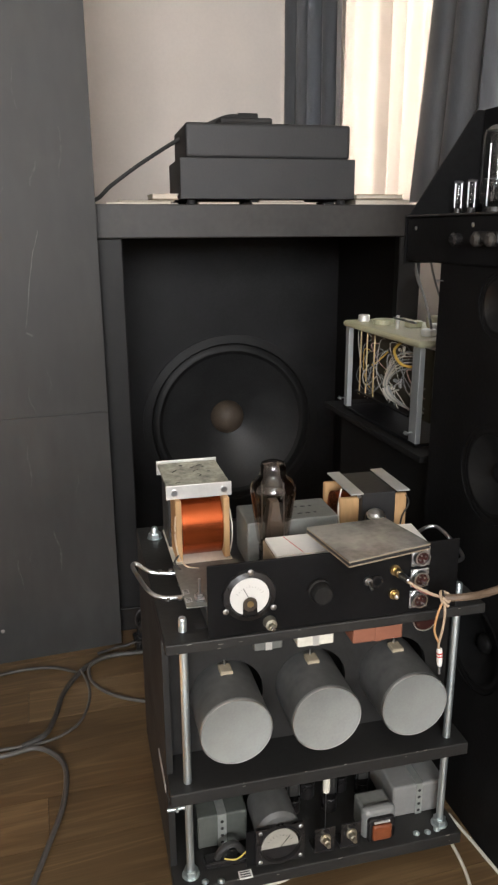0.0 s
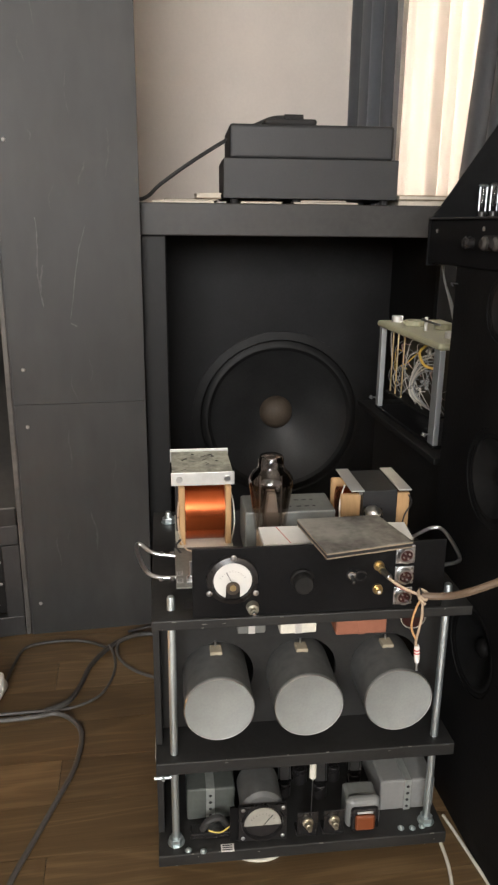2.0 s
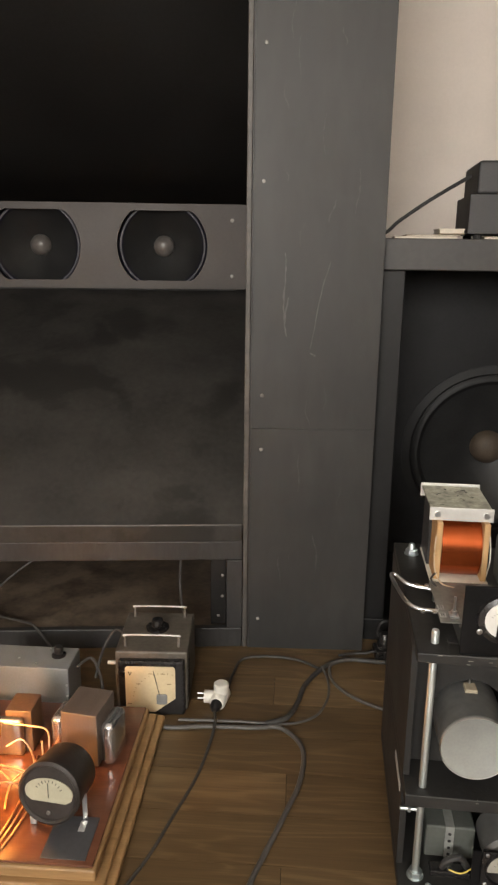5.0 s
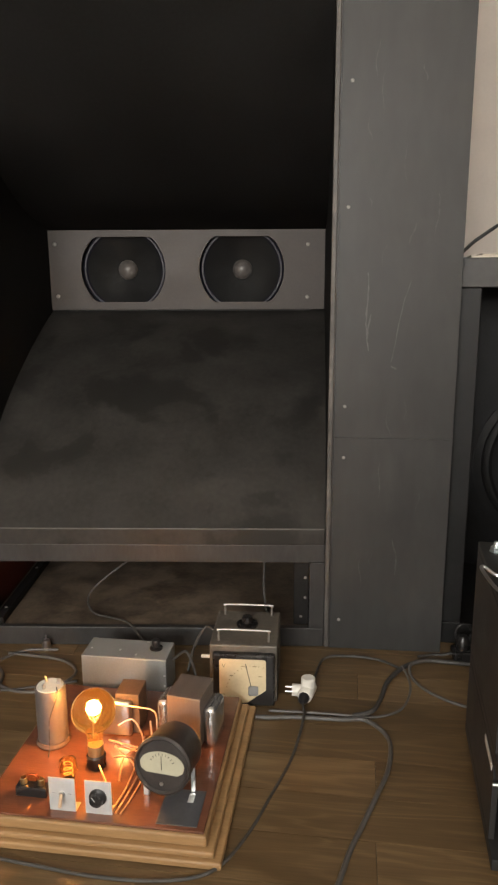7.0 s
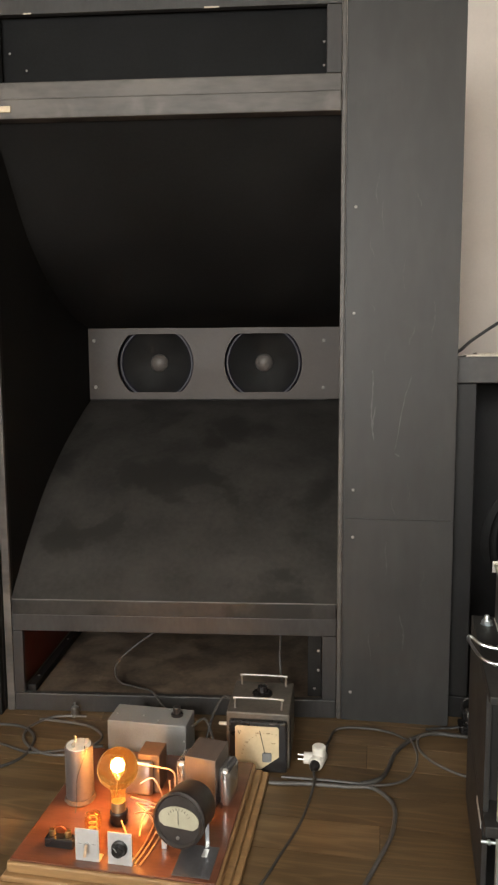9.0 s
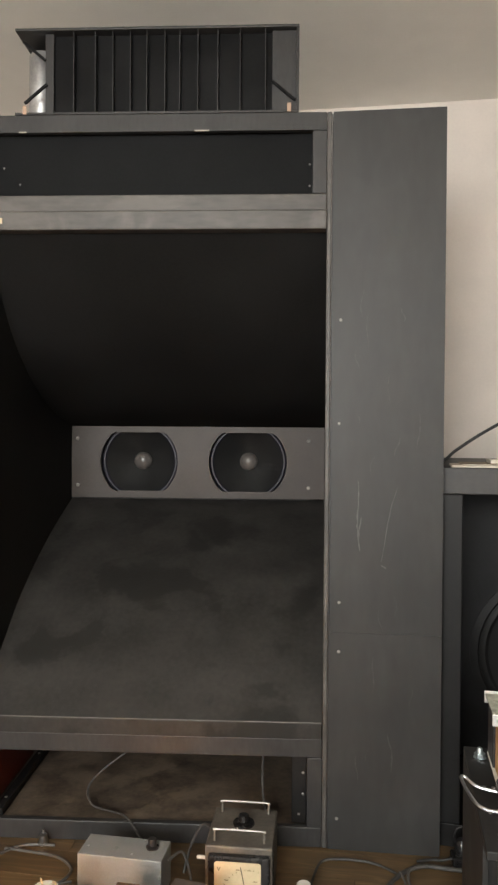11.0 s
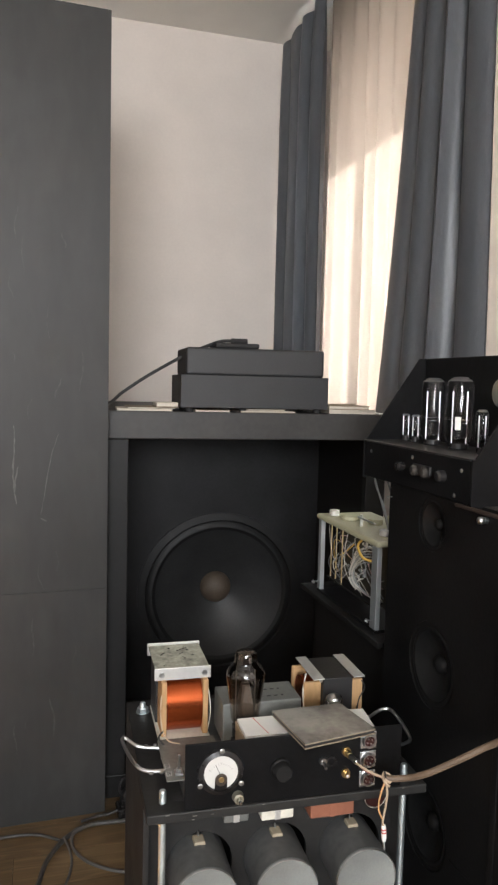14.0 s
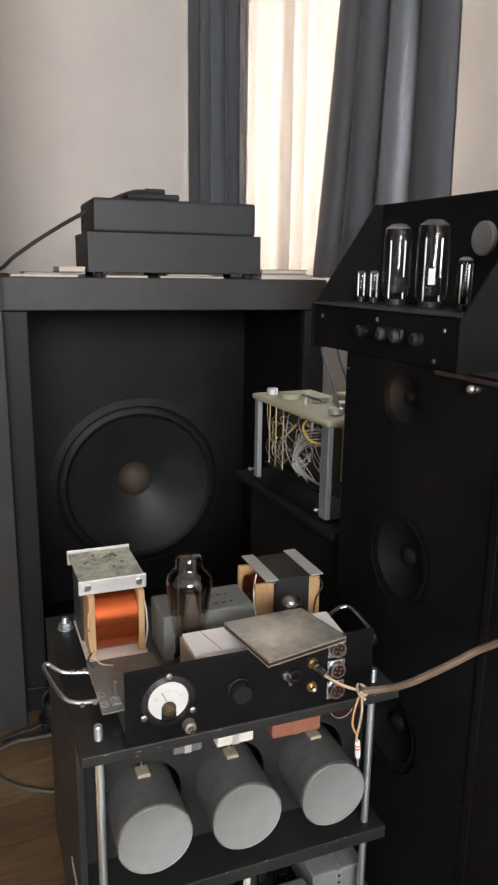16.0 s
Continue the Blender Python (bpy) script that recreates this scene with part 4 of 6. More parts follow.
post = thing("terminal_post", at(0.0255, 0.027, 0.5585), "small bolted metal terminal bracket on the chassis", "terminal")
part("bracket", box(0, 0.014, 0, 0.02, 0, 0.003, 0.0005), STEEL, post)
part("bolt", rod(0.0022, 0.03, 10, pose(0.007, 0.01, 0.003)), STEEL, post)
part("nut", rod(0.0055, 0.006, 6, pose(0.007, 0.01, 0.003)), STEEL, post)

# large valve
valve = thing("vacuum_tube", at(0.17, 0.125, 0.556), "large smoky shouldered vacuum tube on the amplifier", "vacuum tube")
part("socket", rod(0.026, 0.014, 28), BAKELITE, valve)
part("base", lathe([(0.022, 0.0141), (0.0235, 0.016), (0.0235, 0.04), (0.021, 0.043), (0, 0.043)], 32), BAKELITE, valve, smooth=True)
ge = lathe([(0.023, 0.0431), (0.0265, 0.05), (0.031, 0.085), (0.0362, 0.122), (0.0372, 0.132), (0.0362, 0.141), (0.031, 0.15), (0.0235, 0.156), (0.0215, 0.161), (0.0212, 0.172), (0.0185, 0.178), (0.012, 0.181), (0, 0.182)], 40)
see_through(part("glass", ge, SMOKE, valve, "smoky shouldered glass envelope", True))
part("plate", lathe([(0.0165, 0.058), (0.0165, 0.075), (0.009, 0.118), (0, 0.118)], 4, pose(0, 0, 0, 0, 0, 45)), mat("valve_plate", (0.33, 0.31, 0.28), 0.3, 0.8, var=0.2), valve, "grey tapered plate")
part("support", rod(0.0012, 0.09, 8, pose(0.016, 0, 0.05)), STEEL, valve)
part("support", rod(0.0012, 0.09, 8, pose(-0.016, 0, 0.05)), STEEL, valve)
part("spacer", rod(0.017, 0.0015, 24, pose(0, 0, 0.128)), BAKELITE, valve)
part("getter", lathe([(0.0172, 0.1768), (0.011, 0.1802), (0, 0.181)], 32), mat("getter_film", (0.35, 0.32, 0.28), 0.25, 0.9), valve, "silvery getter film", True)

gb = thing("oil_capacitor", at(0.128, 0.165, 0.556), "flat grey metal-cased oil capacitor", "capacitor")
part("case", box(0, 0.155, -0.04, 0.045, 0, 0.078, 0.003), GREYPAINT, gb)
for y in (-0.02, 0.01):
    for k in range(7):
        part("print_bar", box(0.035 + k * 0.014, 0.035 + k * 0.014 + (0.008 if k % 3 else 0.005), y, y + 0.004, 0.0781, 0.0784), INK, gb)
wb = thing("white_box", at(0.143, 0.005, 0.556), "small white card box with a red pencil line", "box")
part("carton", box(0, 0.155, 0, 0.068, 0, 0.074, 0.001), WHITE, wb)
part("pencil_line", box(-0.0006, 0.0006, -0.032, 0.032, 0.0741, 0.0744, m=pose(0.035, 0.034, 0, 0, 0, 12)), RED, wb)
part("end_flap", box(-0.003, -0.0005, 0, 0.068, 0, 0.07), CARD, wb)

tx2 = thing("transformer", RM, "black-taped transformer with plywood cheeks and bright strips", "transformer", "transformers on the amplifier")
part("core", box(0.341, 0.4035, 0.164, 0.276, 0.557, 0.6515, 0.002), LAMBLACK, tx2, "black taped core")
part("winding", lathe([(0.0, 0), (0.034, 0), (0.034, 0.029), (0, 0.029)], 32, pose(0.311, 0.222, 0.604, 0, 90, 0)), COPPER, tx2, "copper winding", True)
part("winding", lathe([(0.0, 0), (0.034, 0), (0.034, 0.02), (0, 0.02)], 32, pose(0.4045, 0.222, 0.604, 0, 90, 0)), COPPER, tx2, "copper winding", True)
for x0, x1, y0 in ((0.304, 0.3405, 0.174), (0.404, 0.43, 0.174), (0.306, 0.3405, 0.26)):
    part("cheek", box(x0, x1, y0, y0 + 0.01, 0.557, 0.642, 0.003), PLY, tx2, "plywood cheek")
for x0, x1 in ((0.318, 0.3415), (0.4033, 0.427)):
    part("top_strip", box(x0, x1, 0.158, 0.28, 0.652, 0.6545, 0.0008), BRIGHT, tx2, "bright metal top strip")
part("screw", rod(0.003, 0.006, 8, pose(0.338, 0.174, 0.645, 90, 0, 0)), STEEL, tx2)
part("lead_wire", tube_path([(0.316, 0.2, 0.65), (0.304, 0.18, 0.63), (0.302, 0.17, 0.6), (0.308, 0.16, 0.565)], 0.0014, 6), CREAM, tx2, smooth=True)
part("lead_wire", tube_path([(0.425, 0.17, 0.64), (0.431, 0.168, 0.625), (0.42, 0.169, 0.6), (0.41, 0.16, 0.565)], 0.0014, 6), CORD, tx2, smooth=True)

sv = thing("vacuum_tube", at(0.346, 0.118, 0.556) @ Matrix.Scale(0.93, 4), "small clear glass vacuum tube", "vacuum tube")
part("base", rod(0.013, 0.03, 24), BAKELITE, sv)
see_through(part("glass", lathe([(0.0125, 0.0301), (0.018, 0.04), (0.019, 0.074), (0.016, 0.086), (0.006, 0.091), (0, 0.092)], 28), CLEAR, sv, "clear glass envelope", True))
part("plate", rod(0.007, 0.035, 16, pose(0, 0, 0.038)), GREYPAINT, sv)
part("getter", lathe([(0.0145, 0.08), (0.0128, 0.085), (0.006, 0.0896), (0, 0.09)], 24), STEEL, sv, smooth=True)
part("mica", rod(0.013, 0.001, 20, pose(0, 0, 0.075)), CREAM, sv)

# dark lid lying askew over the panel
# Paler mottling puts the glossy sheet's reflection into its colour.
LIDM = mat("sheen_dark_sheet", (0.085, 0.08, 0.072), 0.2, 0.5, colour2=(0.52, 0.5, 0.45), scale=9, fine=80, bump=0.05, blotch=0.25)
lid = thing("cover_plate", RM, "dark sheet cover with painted-in sheen and tan edges lying askew", "cover")


def quad_slab(c, z0, z1):
    bm = bmesh.new()
    a = [bm.verts.new((x, y, z0 + dz)) for x, y, dz in c]
    b = [bm.verts.new((x, y, z1 + dz)) for x, y, dz in c]
    bm.faces.new(a[::-1]), bm.faces.new(b)
    for k in range(4):
        j = (k + 1) % 4
        bm.faces.new((a[k], a[j], b[j], b[k]))
    bmesh.ops.recalc_face_normals(bm, faces=bm.faces[:])
    return bm


LC = ((0.2, 0.041, 0.001), (0.2205, -0.0845, 0.0), (0.355, -0.058, 0.001), (0.331, 0.047, 0.001))
part("lower_board", quad_slab(LC, 0.6437, 0.6454), CARD, lid, "tan card underside")
part("filler", quad_slab([(x * 0.992 + 0.0022, y * 0.985, d) for x, y, d in LC], 0.6456, 0.6504), DARK, lid)
part("edge_strip", quad_slab(LC, 0.6506, 0.6525), CARD, lid)
part("upper_sheet", quad_slab(LC, 0.6526, 0.6538), LIDM, lid, "mottled dark sheet, sheen painted in")
wc = thing("white_card", at(0.3, -0.02, 0.556), "white card standing under the dark cover", "card")
part("sheet", quad_slab(((0.0, 0.0, 0), (0.07, -0.007, 0), (0.078, 0.07, 0), (0.0, 0.075, 0)), 0.0, 0.083), WHITE, wc)

# cords at the panel
cord = thing("signal_cable", pose(0, 0, 0), "thick brown cable tied to thin beige leads", "cable")
tie = (0.611, 0.915, 0.588)
part("cord", tube_path([tie, (0.641, 0.898, 0.595), (0.657, 0.874, 0.612), (0.676, 0.86, 0.627), (0.707, 0.84, 0.652), (0.739, 0.82, 0.678), (0.752, 0.78, 0.705), (0.762, 0.72, 0.7), (0.772, 0.62, 0.6), (0.79, 0.5, 0.25), (0.81, 0.42, 0.014), (0.82, 0.1, 0.008)], 0.0055, 8), BROWNCORD, cord, "thick brown cable", True)
part("plug", rod(0.0058, 0.012, 14, pose(0.5685, 0.979, 0.6055, 90, 0, -4)), BRASS, cord, "gold plug")
part("barrel", rod(0.0046, 0.02, 14, pose(0.5682, 0.9675, 0.6053, 96, 0, 14)), STEEL, cord, "grey metal plug barrel", True)
part("sleeve", tube_path([(0.5705, 0.95, 0.603), (0.577, 0.938, 0.6), (0.592, 0.925, 0.594), tie], 0.0021, 8), BEIGECORD, cord, "beige lead", True)
part("lead", tube_path([(0.573, 0.946, 0.601), (0.584, 0.936, 0.593), (0.599, 0.926, 0.589), tie], 0.0016, 7), mat("dark_red_lead", (0.2, 0.05, 0.04), 0.5), cord, "dark red lead", True)
part("lead", tube_path([tie, (0.6, 0.912, 0.566), (0.597, 0.912, 0.54), (0.606, 0.913, 0.519)], 0.0016, 7), mat("amber_lead", (0.5, 0.28, 0.12), 0.5), cord, "amber lead", True)
part("lead", tube_path([tie, (0.611, 0.911, 0.56), (0.608, 0.911, 0.535), (0.606, 0.913, 0.516), (0.608, 0.914, 0.507)], 0.0019, 7), BEIGECORD, cord, "beige lead", True)
part("knot", tube_path([(0.604, 0.91, 0.592), (0.613, 0.907, 0.586), (0.618, 0.915, 0.592), (0.609, 0.922, 0.595), (0.604, 0.91, 0.588), (0.612, 0.905, 0.58)], 0.0022, 7), BEIGECORD, cord, smooth=True)
part("tie_end", tube_path([(0.608, 0.912, 0.592), (0.604, 0.91, 0.604)], 0.0014, 6), CORD, cord)
LPM = pose(0.6085, 0.914, 0.508, 0, 176, 0)
part("loose_plug", lathe([(0, 0), (0.0036, 0), (0.0042, 0.004), (0.0042, 0.022), (0.0034, 0.028), (0, 0.028)], 14, LPM), WHITE, cord, "white plug with red rings", True)
for k in (0.006, 0.011):
    part("plug_ring", rod(0.0045, 0.002, 14, LPM @ pose(0, 0, k)), RED, cord)
part("plug_tip", rod(0.0022, 0.014, 8, LPM @ pose(0, 0, 0.028)), STEEL, cord)

# parts hung under the top shelf
for nm, x0, x1, y0, y1, z0, m, lab, cat in (
        ("choke", 0.253, 0.334, -0.03, 0.05, 0.487, SALMON, "salmon enamelled choke fixed under the shelf", "choke"),
        ("paper_capacitor", 0.165, 0.222, -0.032, 0.03, 0.4955, CREAM, "cream paper capacitor strapped under the shelf", "capacitor"),
        ("metal_capacitor", 0.1, 0.143, -0.03, 0.03, 0.498, GREYPAINT, "flat grey capacitor fixed under the shelf", "capacitor")):
    t = thing(nm, RM, lab, cat)
    part("case", box(x0, x1, y0, y1, z0, 0.5138, 0.003), m, t)
    part("strap", box((x0 + x1) / 2 - 0.005, (x0 + x1) / 2 + 0.005, y0 - 0.001, y0 - 0.0002, z0 + 0.001, 0.5138), BRIGHT if nm != "choke" else SALMON, t)
rc_ = thing("round_choke", RM, "round dark red coil hung under the shelf", "coil")
part("coil", rod(0.02, 0.03, 28, pose(0.388, 0.03, 0.494, 90, 0, 0)), MAROON, rc_)
part("rim", lathe([(0.02, 0.0), (0.021, 0.001), (0.021, 0.003), (0.02, 0.004)], 28, pose(0.388, 0.004, 0.494, 90, 0, 0)), CREAM, rc_)

# --- bottom tier ---
# Case, dial and winding colours are darkened to hold the shelf's shade.
B = 0.0852

STRAPMETAL = mat("strap_metal", (0.42, 0.44, 0.42), 0.4, 0.6, var=0.2, scale=40)


def strap(parent, x0, x1, y0, y1, z1):
    part("strap", box(x0, x1, y0 - 0.0012, y0 - 0.0002, 0, z1), STRAPMETAL, parent, "perforated dull strap")
    part("strap_top", box(x0, x1, y0 - 0.0012, y1, z1, z1 + 0.001), STRAPMETAL, parent)
    z = 0.008
    while z < z1 - 0.006:
        part("hole", rod(0.003, 0.0004, 10, pose((x0 + x1) / 2, y0 - 0.0012, z, 90, 0, 0)), INK, parent)
        z += 0.014


c1 = thing("oil_capacitor", at(0.02, 0.045, B), "grey-green boxy capacitor held by a perforated strap", "capacitor")
part("case", box(0, 0.085, 0, 0.1, 0, 0.064, 0.003), mat("grey_green", (0.075, 0.082, 0.074), 0.45, var=0.25, scale=14, blotch=0.2), c1)
strap(c1, 0.034, 0.049, 0, 0.1, 0.064)
c2 = thing("oil_capacitor", at(0.365, 0.03, B), "wide grey capacitor held by a perforated strap", "capacitor")
part("case", box(0, 0.1, 0, 0.12, 0, 0.063, 0.004), mat("pale_grey", (0.2, 0.2, 0.195), 0.45, var=0.12), c2)
strap(c2, 0.044, 0.056, 0, 0.12, 0.063)
MZ = 0.1235
m2 = thing("square_meter", at(0.147, -0.008, MZ), "square black meter with a pale half-round dial", "meter")
part("bezel", plate_with_holes(-0.041, 0.041, -0.036, 0.036, -0.006, 0.0, [(0, 0.0, 0.0335, 1)]), BAKELITE, m2)
part("bezel_ring", lathe([(0.0335, 0.0), (0.0345, 0.003), (0.036, 0.003), (0.0372, 0.0)], 40, pose(0, -0.006, 0.0, 90, 0, 0)), BAKELITE, m2, smooth=True)
arch = [(0.0318 * math.cos(radians(k * 9)), -0.008 + 0.036 * math.sin(radians(k * 9))) for k in range(21)]
part("dial", prism(arch, -0.003, -0.001), mat("meter_face", (0.3, 0.29, 0.25), 0.5, var=0.08, scale=60), m2, "pale meter dial")
part("dial_mask", rod(0.0335, 0.002, 36, pose(0, 0.0015, 0.0, 90, 0, 0)), BAKELITE, m2)
part("needle", box(-0.0005, 0.0005, -0.004, -0.0034, 0, 0.028, m=pose(0.0, 0, -0.009, 0, 38, 0)), INK, m2)
for k in range(9):
    part("tick", box(-0.0003, 0.0003, -0.0034, -0.0031, 0.022, 0.025, m=pose(0, 0, -0.008, 0, -56 + k * 14, 0)), INK, m2)
for sx in (-0.034, 0.034):
    for sz in (-0.029, 0.029):
        part("screw", screw(sx, -0.006, sz, 0.0036), STEEL, m2)
part("barrel", rod(0.037, 0.08, 36, pose(0, 0.004, 0.014, -90, 0, 0), bevel=0.006), mat("dark_grey_barrel", (0.085, 0.086, 0.084), 0.45, var=0.2, scale=20), m2, "dark grey metal barrel", True)
part("foot", box(-0.03, 0.03, 0.002, 0.07, B - MZ, -0.02), DARK, m2)
part("side_bracket", box(-0.056, -0.042, 0.0, 0.004, B - MZ, 0.03), PANEL, m2)
NICKEL = mat("aged_nickel", (0.5, 0.46, 0.36), 0.32, 0.9, var=0.15)
for x, z in ((0.225, 0.122), (0.271, 0.124)):
    bp = thing("binding_post", at(x, -0.012, B), "dull nickel binding post on a black tab", "terminal", "posts on the lower shelf")
    part("tab", box(-0.018, 0.018, 0, 0.003, 0, 0.05, 0.0012), BAKELITE, bp)
    part("foot", box(-0.018, 0.018, 0.003, 0.03, 0, 0.003), BAKELITE, bp)
    part("post", lathe([(0.0095, 0), (0.0095, 0.003), (0.006, 0.004), (0.006, 0.012), (0.0035, 0.013), (0.0035, 0.019), (0, 0.019)], 18, pose(0, 0, 0.03, 90, 0, 0)), NICKEL, bp, "nickel post", True)
ot = thing("output_transformer", at(0.325, -0.008, B), "small rounded grey transformer with orange winding", "transformer")
part("core", box(-0.028, 0.028, 0.006, 0.055, 0, 0.056, 0.006), GREYPAINT, ot)
part("bell", box(-0.031, 0.031, 0.0, 0.022, 0.0, 0.062, 0.012, seg=4), mat("grey_bell", (0.17, 0.175, 0.17), 0.4, var=0.15), ot)
part("window_frame", box(-0.024, 0.024, -0.006, 0.0, 0.003, 0.05, 0.006), BAKELITE, ot)
part("clip", box(-0.014, 0.014, -0.0085, -0.006, 0.041, 0.045, 0.0008), BRIGHT, ot, "bright spring clip")
part("winding", box(-0.0175, 0.0175, -0.012, -0.004, 0.008, 0.039, 0.005, seg=3), mat("orange_winding", (0.17, 0.047, 0.016), 0.3, var=0.2, fine=300), ot, "orange varnished winding")
TUBEMETAL = mat("dull_tube_metal", (0.16, 0.155, 0.15), 0.3, 0.85, var=0.2)
for k, (x, y, h, r) in enumerate(((0.2, 0.09, 0.1, 0.015), (0.235, 0.12, 0.115, 0.017), (0.265, 0.08, 0.1, 0.016), (0.3, 0.12, 0.11, 0.015), (0.335, 0.1, 0.1, 0.015))):
    v = thing("vacuum_tube", at(x, y, B), "small clear glass vacuum tube in shadow", "vacuum tube", "tubes on the lower shelf")
    part("base", rod(r * 0.85, h * 0.28, 20), BAKELITE, v)
    see_through(part("glass", lathe([(r * 0.8, h * 0.281), (r, h * 0.4), (r, h * 0.85), (r * 0.7, h * 0.96), (0, h)], 24), CLEAR, v, "clear glass envelope", True))
    part("plate", box(-r * 0.5, r * 0.5, -r * 0.3, r * 0.3, h * 0.36, h * 0.8, 0.001), TUBEMETAL, v)
    for sx in (-0.62, 0.62):
        part("support", rod(0.0008, h * 0.5, 6, pose(r * sx, 0, h * 0.34)), STEEL, v)
    part("getter", lathe([(r * 0.93, h * 0.86), (r * 0.66, h * 0.945), (0, h * 0.98)], 20), STEEL, v)
rs = thing("resistor", at(0.24, 0.03, 0.17), "cream tubular resistor hanging on its wire leads", "resistor")
part("body", rod(0.006, 0.032, 16), CREAM, rs)
part("lead", rod(0.0009, 0.038, 6, pose(0, 0, 0.032)), STEEL, rs)
part("lead", rod(0.0009, 0.086, 6, pose(0, 0, B - 0.17)), STEEL, rs)
tb = thing("terminal_strip", at(0.055, 0.0, B), "small black terminal strip with a yellow wire", "terminal")
part("strip", box(-0.03, 0.04, 0.0, 0.022, 0, 0.012, 0.002), BAKELITE, tb)
part("clamp", tube_path([(-0.01, 0.01, 0.012), (0.0, 0.008, 0.03), (0.02, 0.01, 0.034), (0.035, 0.012, 0.012)], 0.006, 8), CORD, tb, smooth=True)
part("wire", tube_path([(0.0, -0.002, 0.02), (0.02, -0.006, 0.018), (0.04, 0.0, 0.026)], 0.0013, 6), mat("yellow_wire", (0.6, 0.45, 0.08), 0.5), tb, "yellow wire", True)
lb = thing("paper_label", at(0.075, -0.03, B), "small white printed label stuck on the shelf", "label")
part("sheet", box(0, 0.022, 0, 0.016, 0, 0.0005), WHITE, lb)
for k in range(3):
    part("print_bar", box(0.002, 0.019, 0.003 + k * 0.0045, 0.005 + k * 0.0045, 0.0006, 0.0008), INK, lb)
for k, (x, y) in enumerate(((0.02, -0.02), (0.045, -0.025), (0.392, -0.012), (0.412, -0.014), (0.43, -0.012))):
    s = thing("shelf_bolt", at(x, y, B), "small zinc bolt head on the black shelf", "bolt", "bolts on the lower shelf")
    part("washer", rod(0.0058, 0.001, 14), ZINC, s)
    part("head", lathe([(0.004, 0.001), (0.004, 0.003), (0.002, 0.0045), (0, 0.0047)], 10), ZINC, s)

# light cables on the floor in front of the rack
for k, pts in enumerate((((0.345, 1.12), (0.355, 1.08), (0.375, 1.058), (0.408, 1.048), (0.44, 1.055), (0.46, 1.08), (0.465, 1.12)), ((0.745, 1.06), (0.735, 0.98), (0.7, 0.86), (0.68, 0.7)), ((0.775, 1.1), (0.785, 1.0), (0.79, 0.9), (0.775, 0.74)))):
    c = thing("pale_cable", pose(0, 0, 0), "pale cream cable lying on the floorboards", "cable", "pale cables under the rack")
    part("cord", tube_path([(x, y, 0.0035) for x, y in pts], 0.0032, 7), CREAM, c, smooth=True)

# ---- column loudspeaker at the side, with the valve amplifier on it ----
col = thing("column_loudspeaker", pose(0.79, 0.795, 0), "tall black column loudspeaker with a row of round drivers", "loudspeaker")
CB = 0.225
COLBLACK = mat("column_black", (0.0058, 0.0056, 0.0056), 0.5, var=0.35, scale=6, bump=0.15, spec=0.12)
DRVBLACK = mat("driver_black", (0.0075, 0.0075, 0.0075), 0.4, var=0.3, spec=0.34)
DRIVERS = ((0.375, 0.297, 0.0855), (0.697, 0.297, 0.0855), (0.972, 0.315, 0.053))
for (z, dy, dr), z0, z1 in zip(DRIVERS, (0.0, 0.54, 0.86), (0.54, 0.86, 1.03)):
    baf = plate_with_holes(0.0, 0.495, z0, z1, -0.018, 0.0, [(dy, z, dr, 1)])
    bmesh.ops.transform(baf, matrix=pose(0, 0, 0, 0, 0, 90), verts=baf.verts)
    part("baffle_panel", baf, COLBLACK, col)
part("side_panel", box(0.0185, CB, 0.0, 0.018, 0, 1.03, 0.002), BLACK, col)
part("side_panel", box(0.0185, CB, 0.477, 0.495, 0, 1.03, 0.002), BLACK, col)
part("top_panel", box(0.0185, CB, 0.0185, 0.4765, 1.012, 1.03, 0.002), BLACK, col)
part("back_panel", box(CB - 0.018, CB, 0.0185, 0.4765, 0, 1.0115), BLACK, col)
for z, dy, dr in DRIVERS:
    woofer("driver", pose(0.001, dy, z, 0, -90, 0) @ pose(0, 0, -0.002), col, dr * 0.89, dr * 0.26, dr * 0.22, COLBLACK, "round black driver set flush", COLBLACK, DRVBLACK, COLBLACK, 0.12)
part("ball_knob", lathe([(0, 0), (0.006, 0.0), (0.006, 0.005)] + [(0.0075 * math.sin(a), 0.0118 - 0.0075 * math.cos(a)) for a in (0.6, 1.0, 1.4, 1.8, 2.2, 2.6)] + [(0, 0.0193)], 20, pose(0, 0.138, 1.014, 0, -90, 0)), STEEL, col, "chrome ball knob", True)
part("top_strip", box(-0.008, 0.0, 0.06, 0.228, 1.0235, 1.0295, 0.001), mat("dark_wood_strip", (0.032, 0.021, 0.015), 0.6), col, "brown wooden strip")
part("corner_strip", box(-0.003, 0.0, 0.07, 0.085, 0.0, 1.02, 0.001), COLBLACK, col)
part("cross_strip", box(-0.002, 0.0, 0.086, 0.2, 0.358, 0.364, 0.0005), COLBLACK, col)
part("hook", tube_path([(0.0, 0.485, 1.0), (-0.012, 0.486, 1.001), (-0.012, 0.478, 0.997)], 0.0012, 6), STEEL, col)

va = thing("valve_amplifier", pose(0.79, 0.98, 1.03), "black sloping-sided valve amplifier with tall glass tubes", "amplifier")
part("chassis", box(-0.004, 0.2, 0.002, 0.435, 0.0, 0.08, 0.003), PANEL, va)
part("deck_edge", box(-0.008, 0.2, -0.001, 0.438, 0.0805, 0.084, 0.001), BLACK, va)
part("back_panel", box(0.145, 0.152, -0.0015, 0.4375, 0.0845, 0.275, 0.002), PANEL, va)
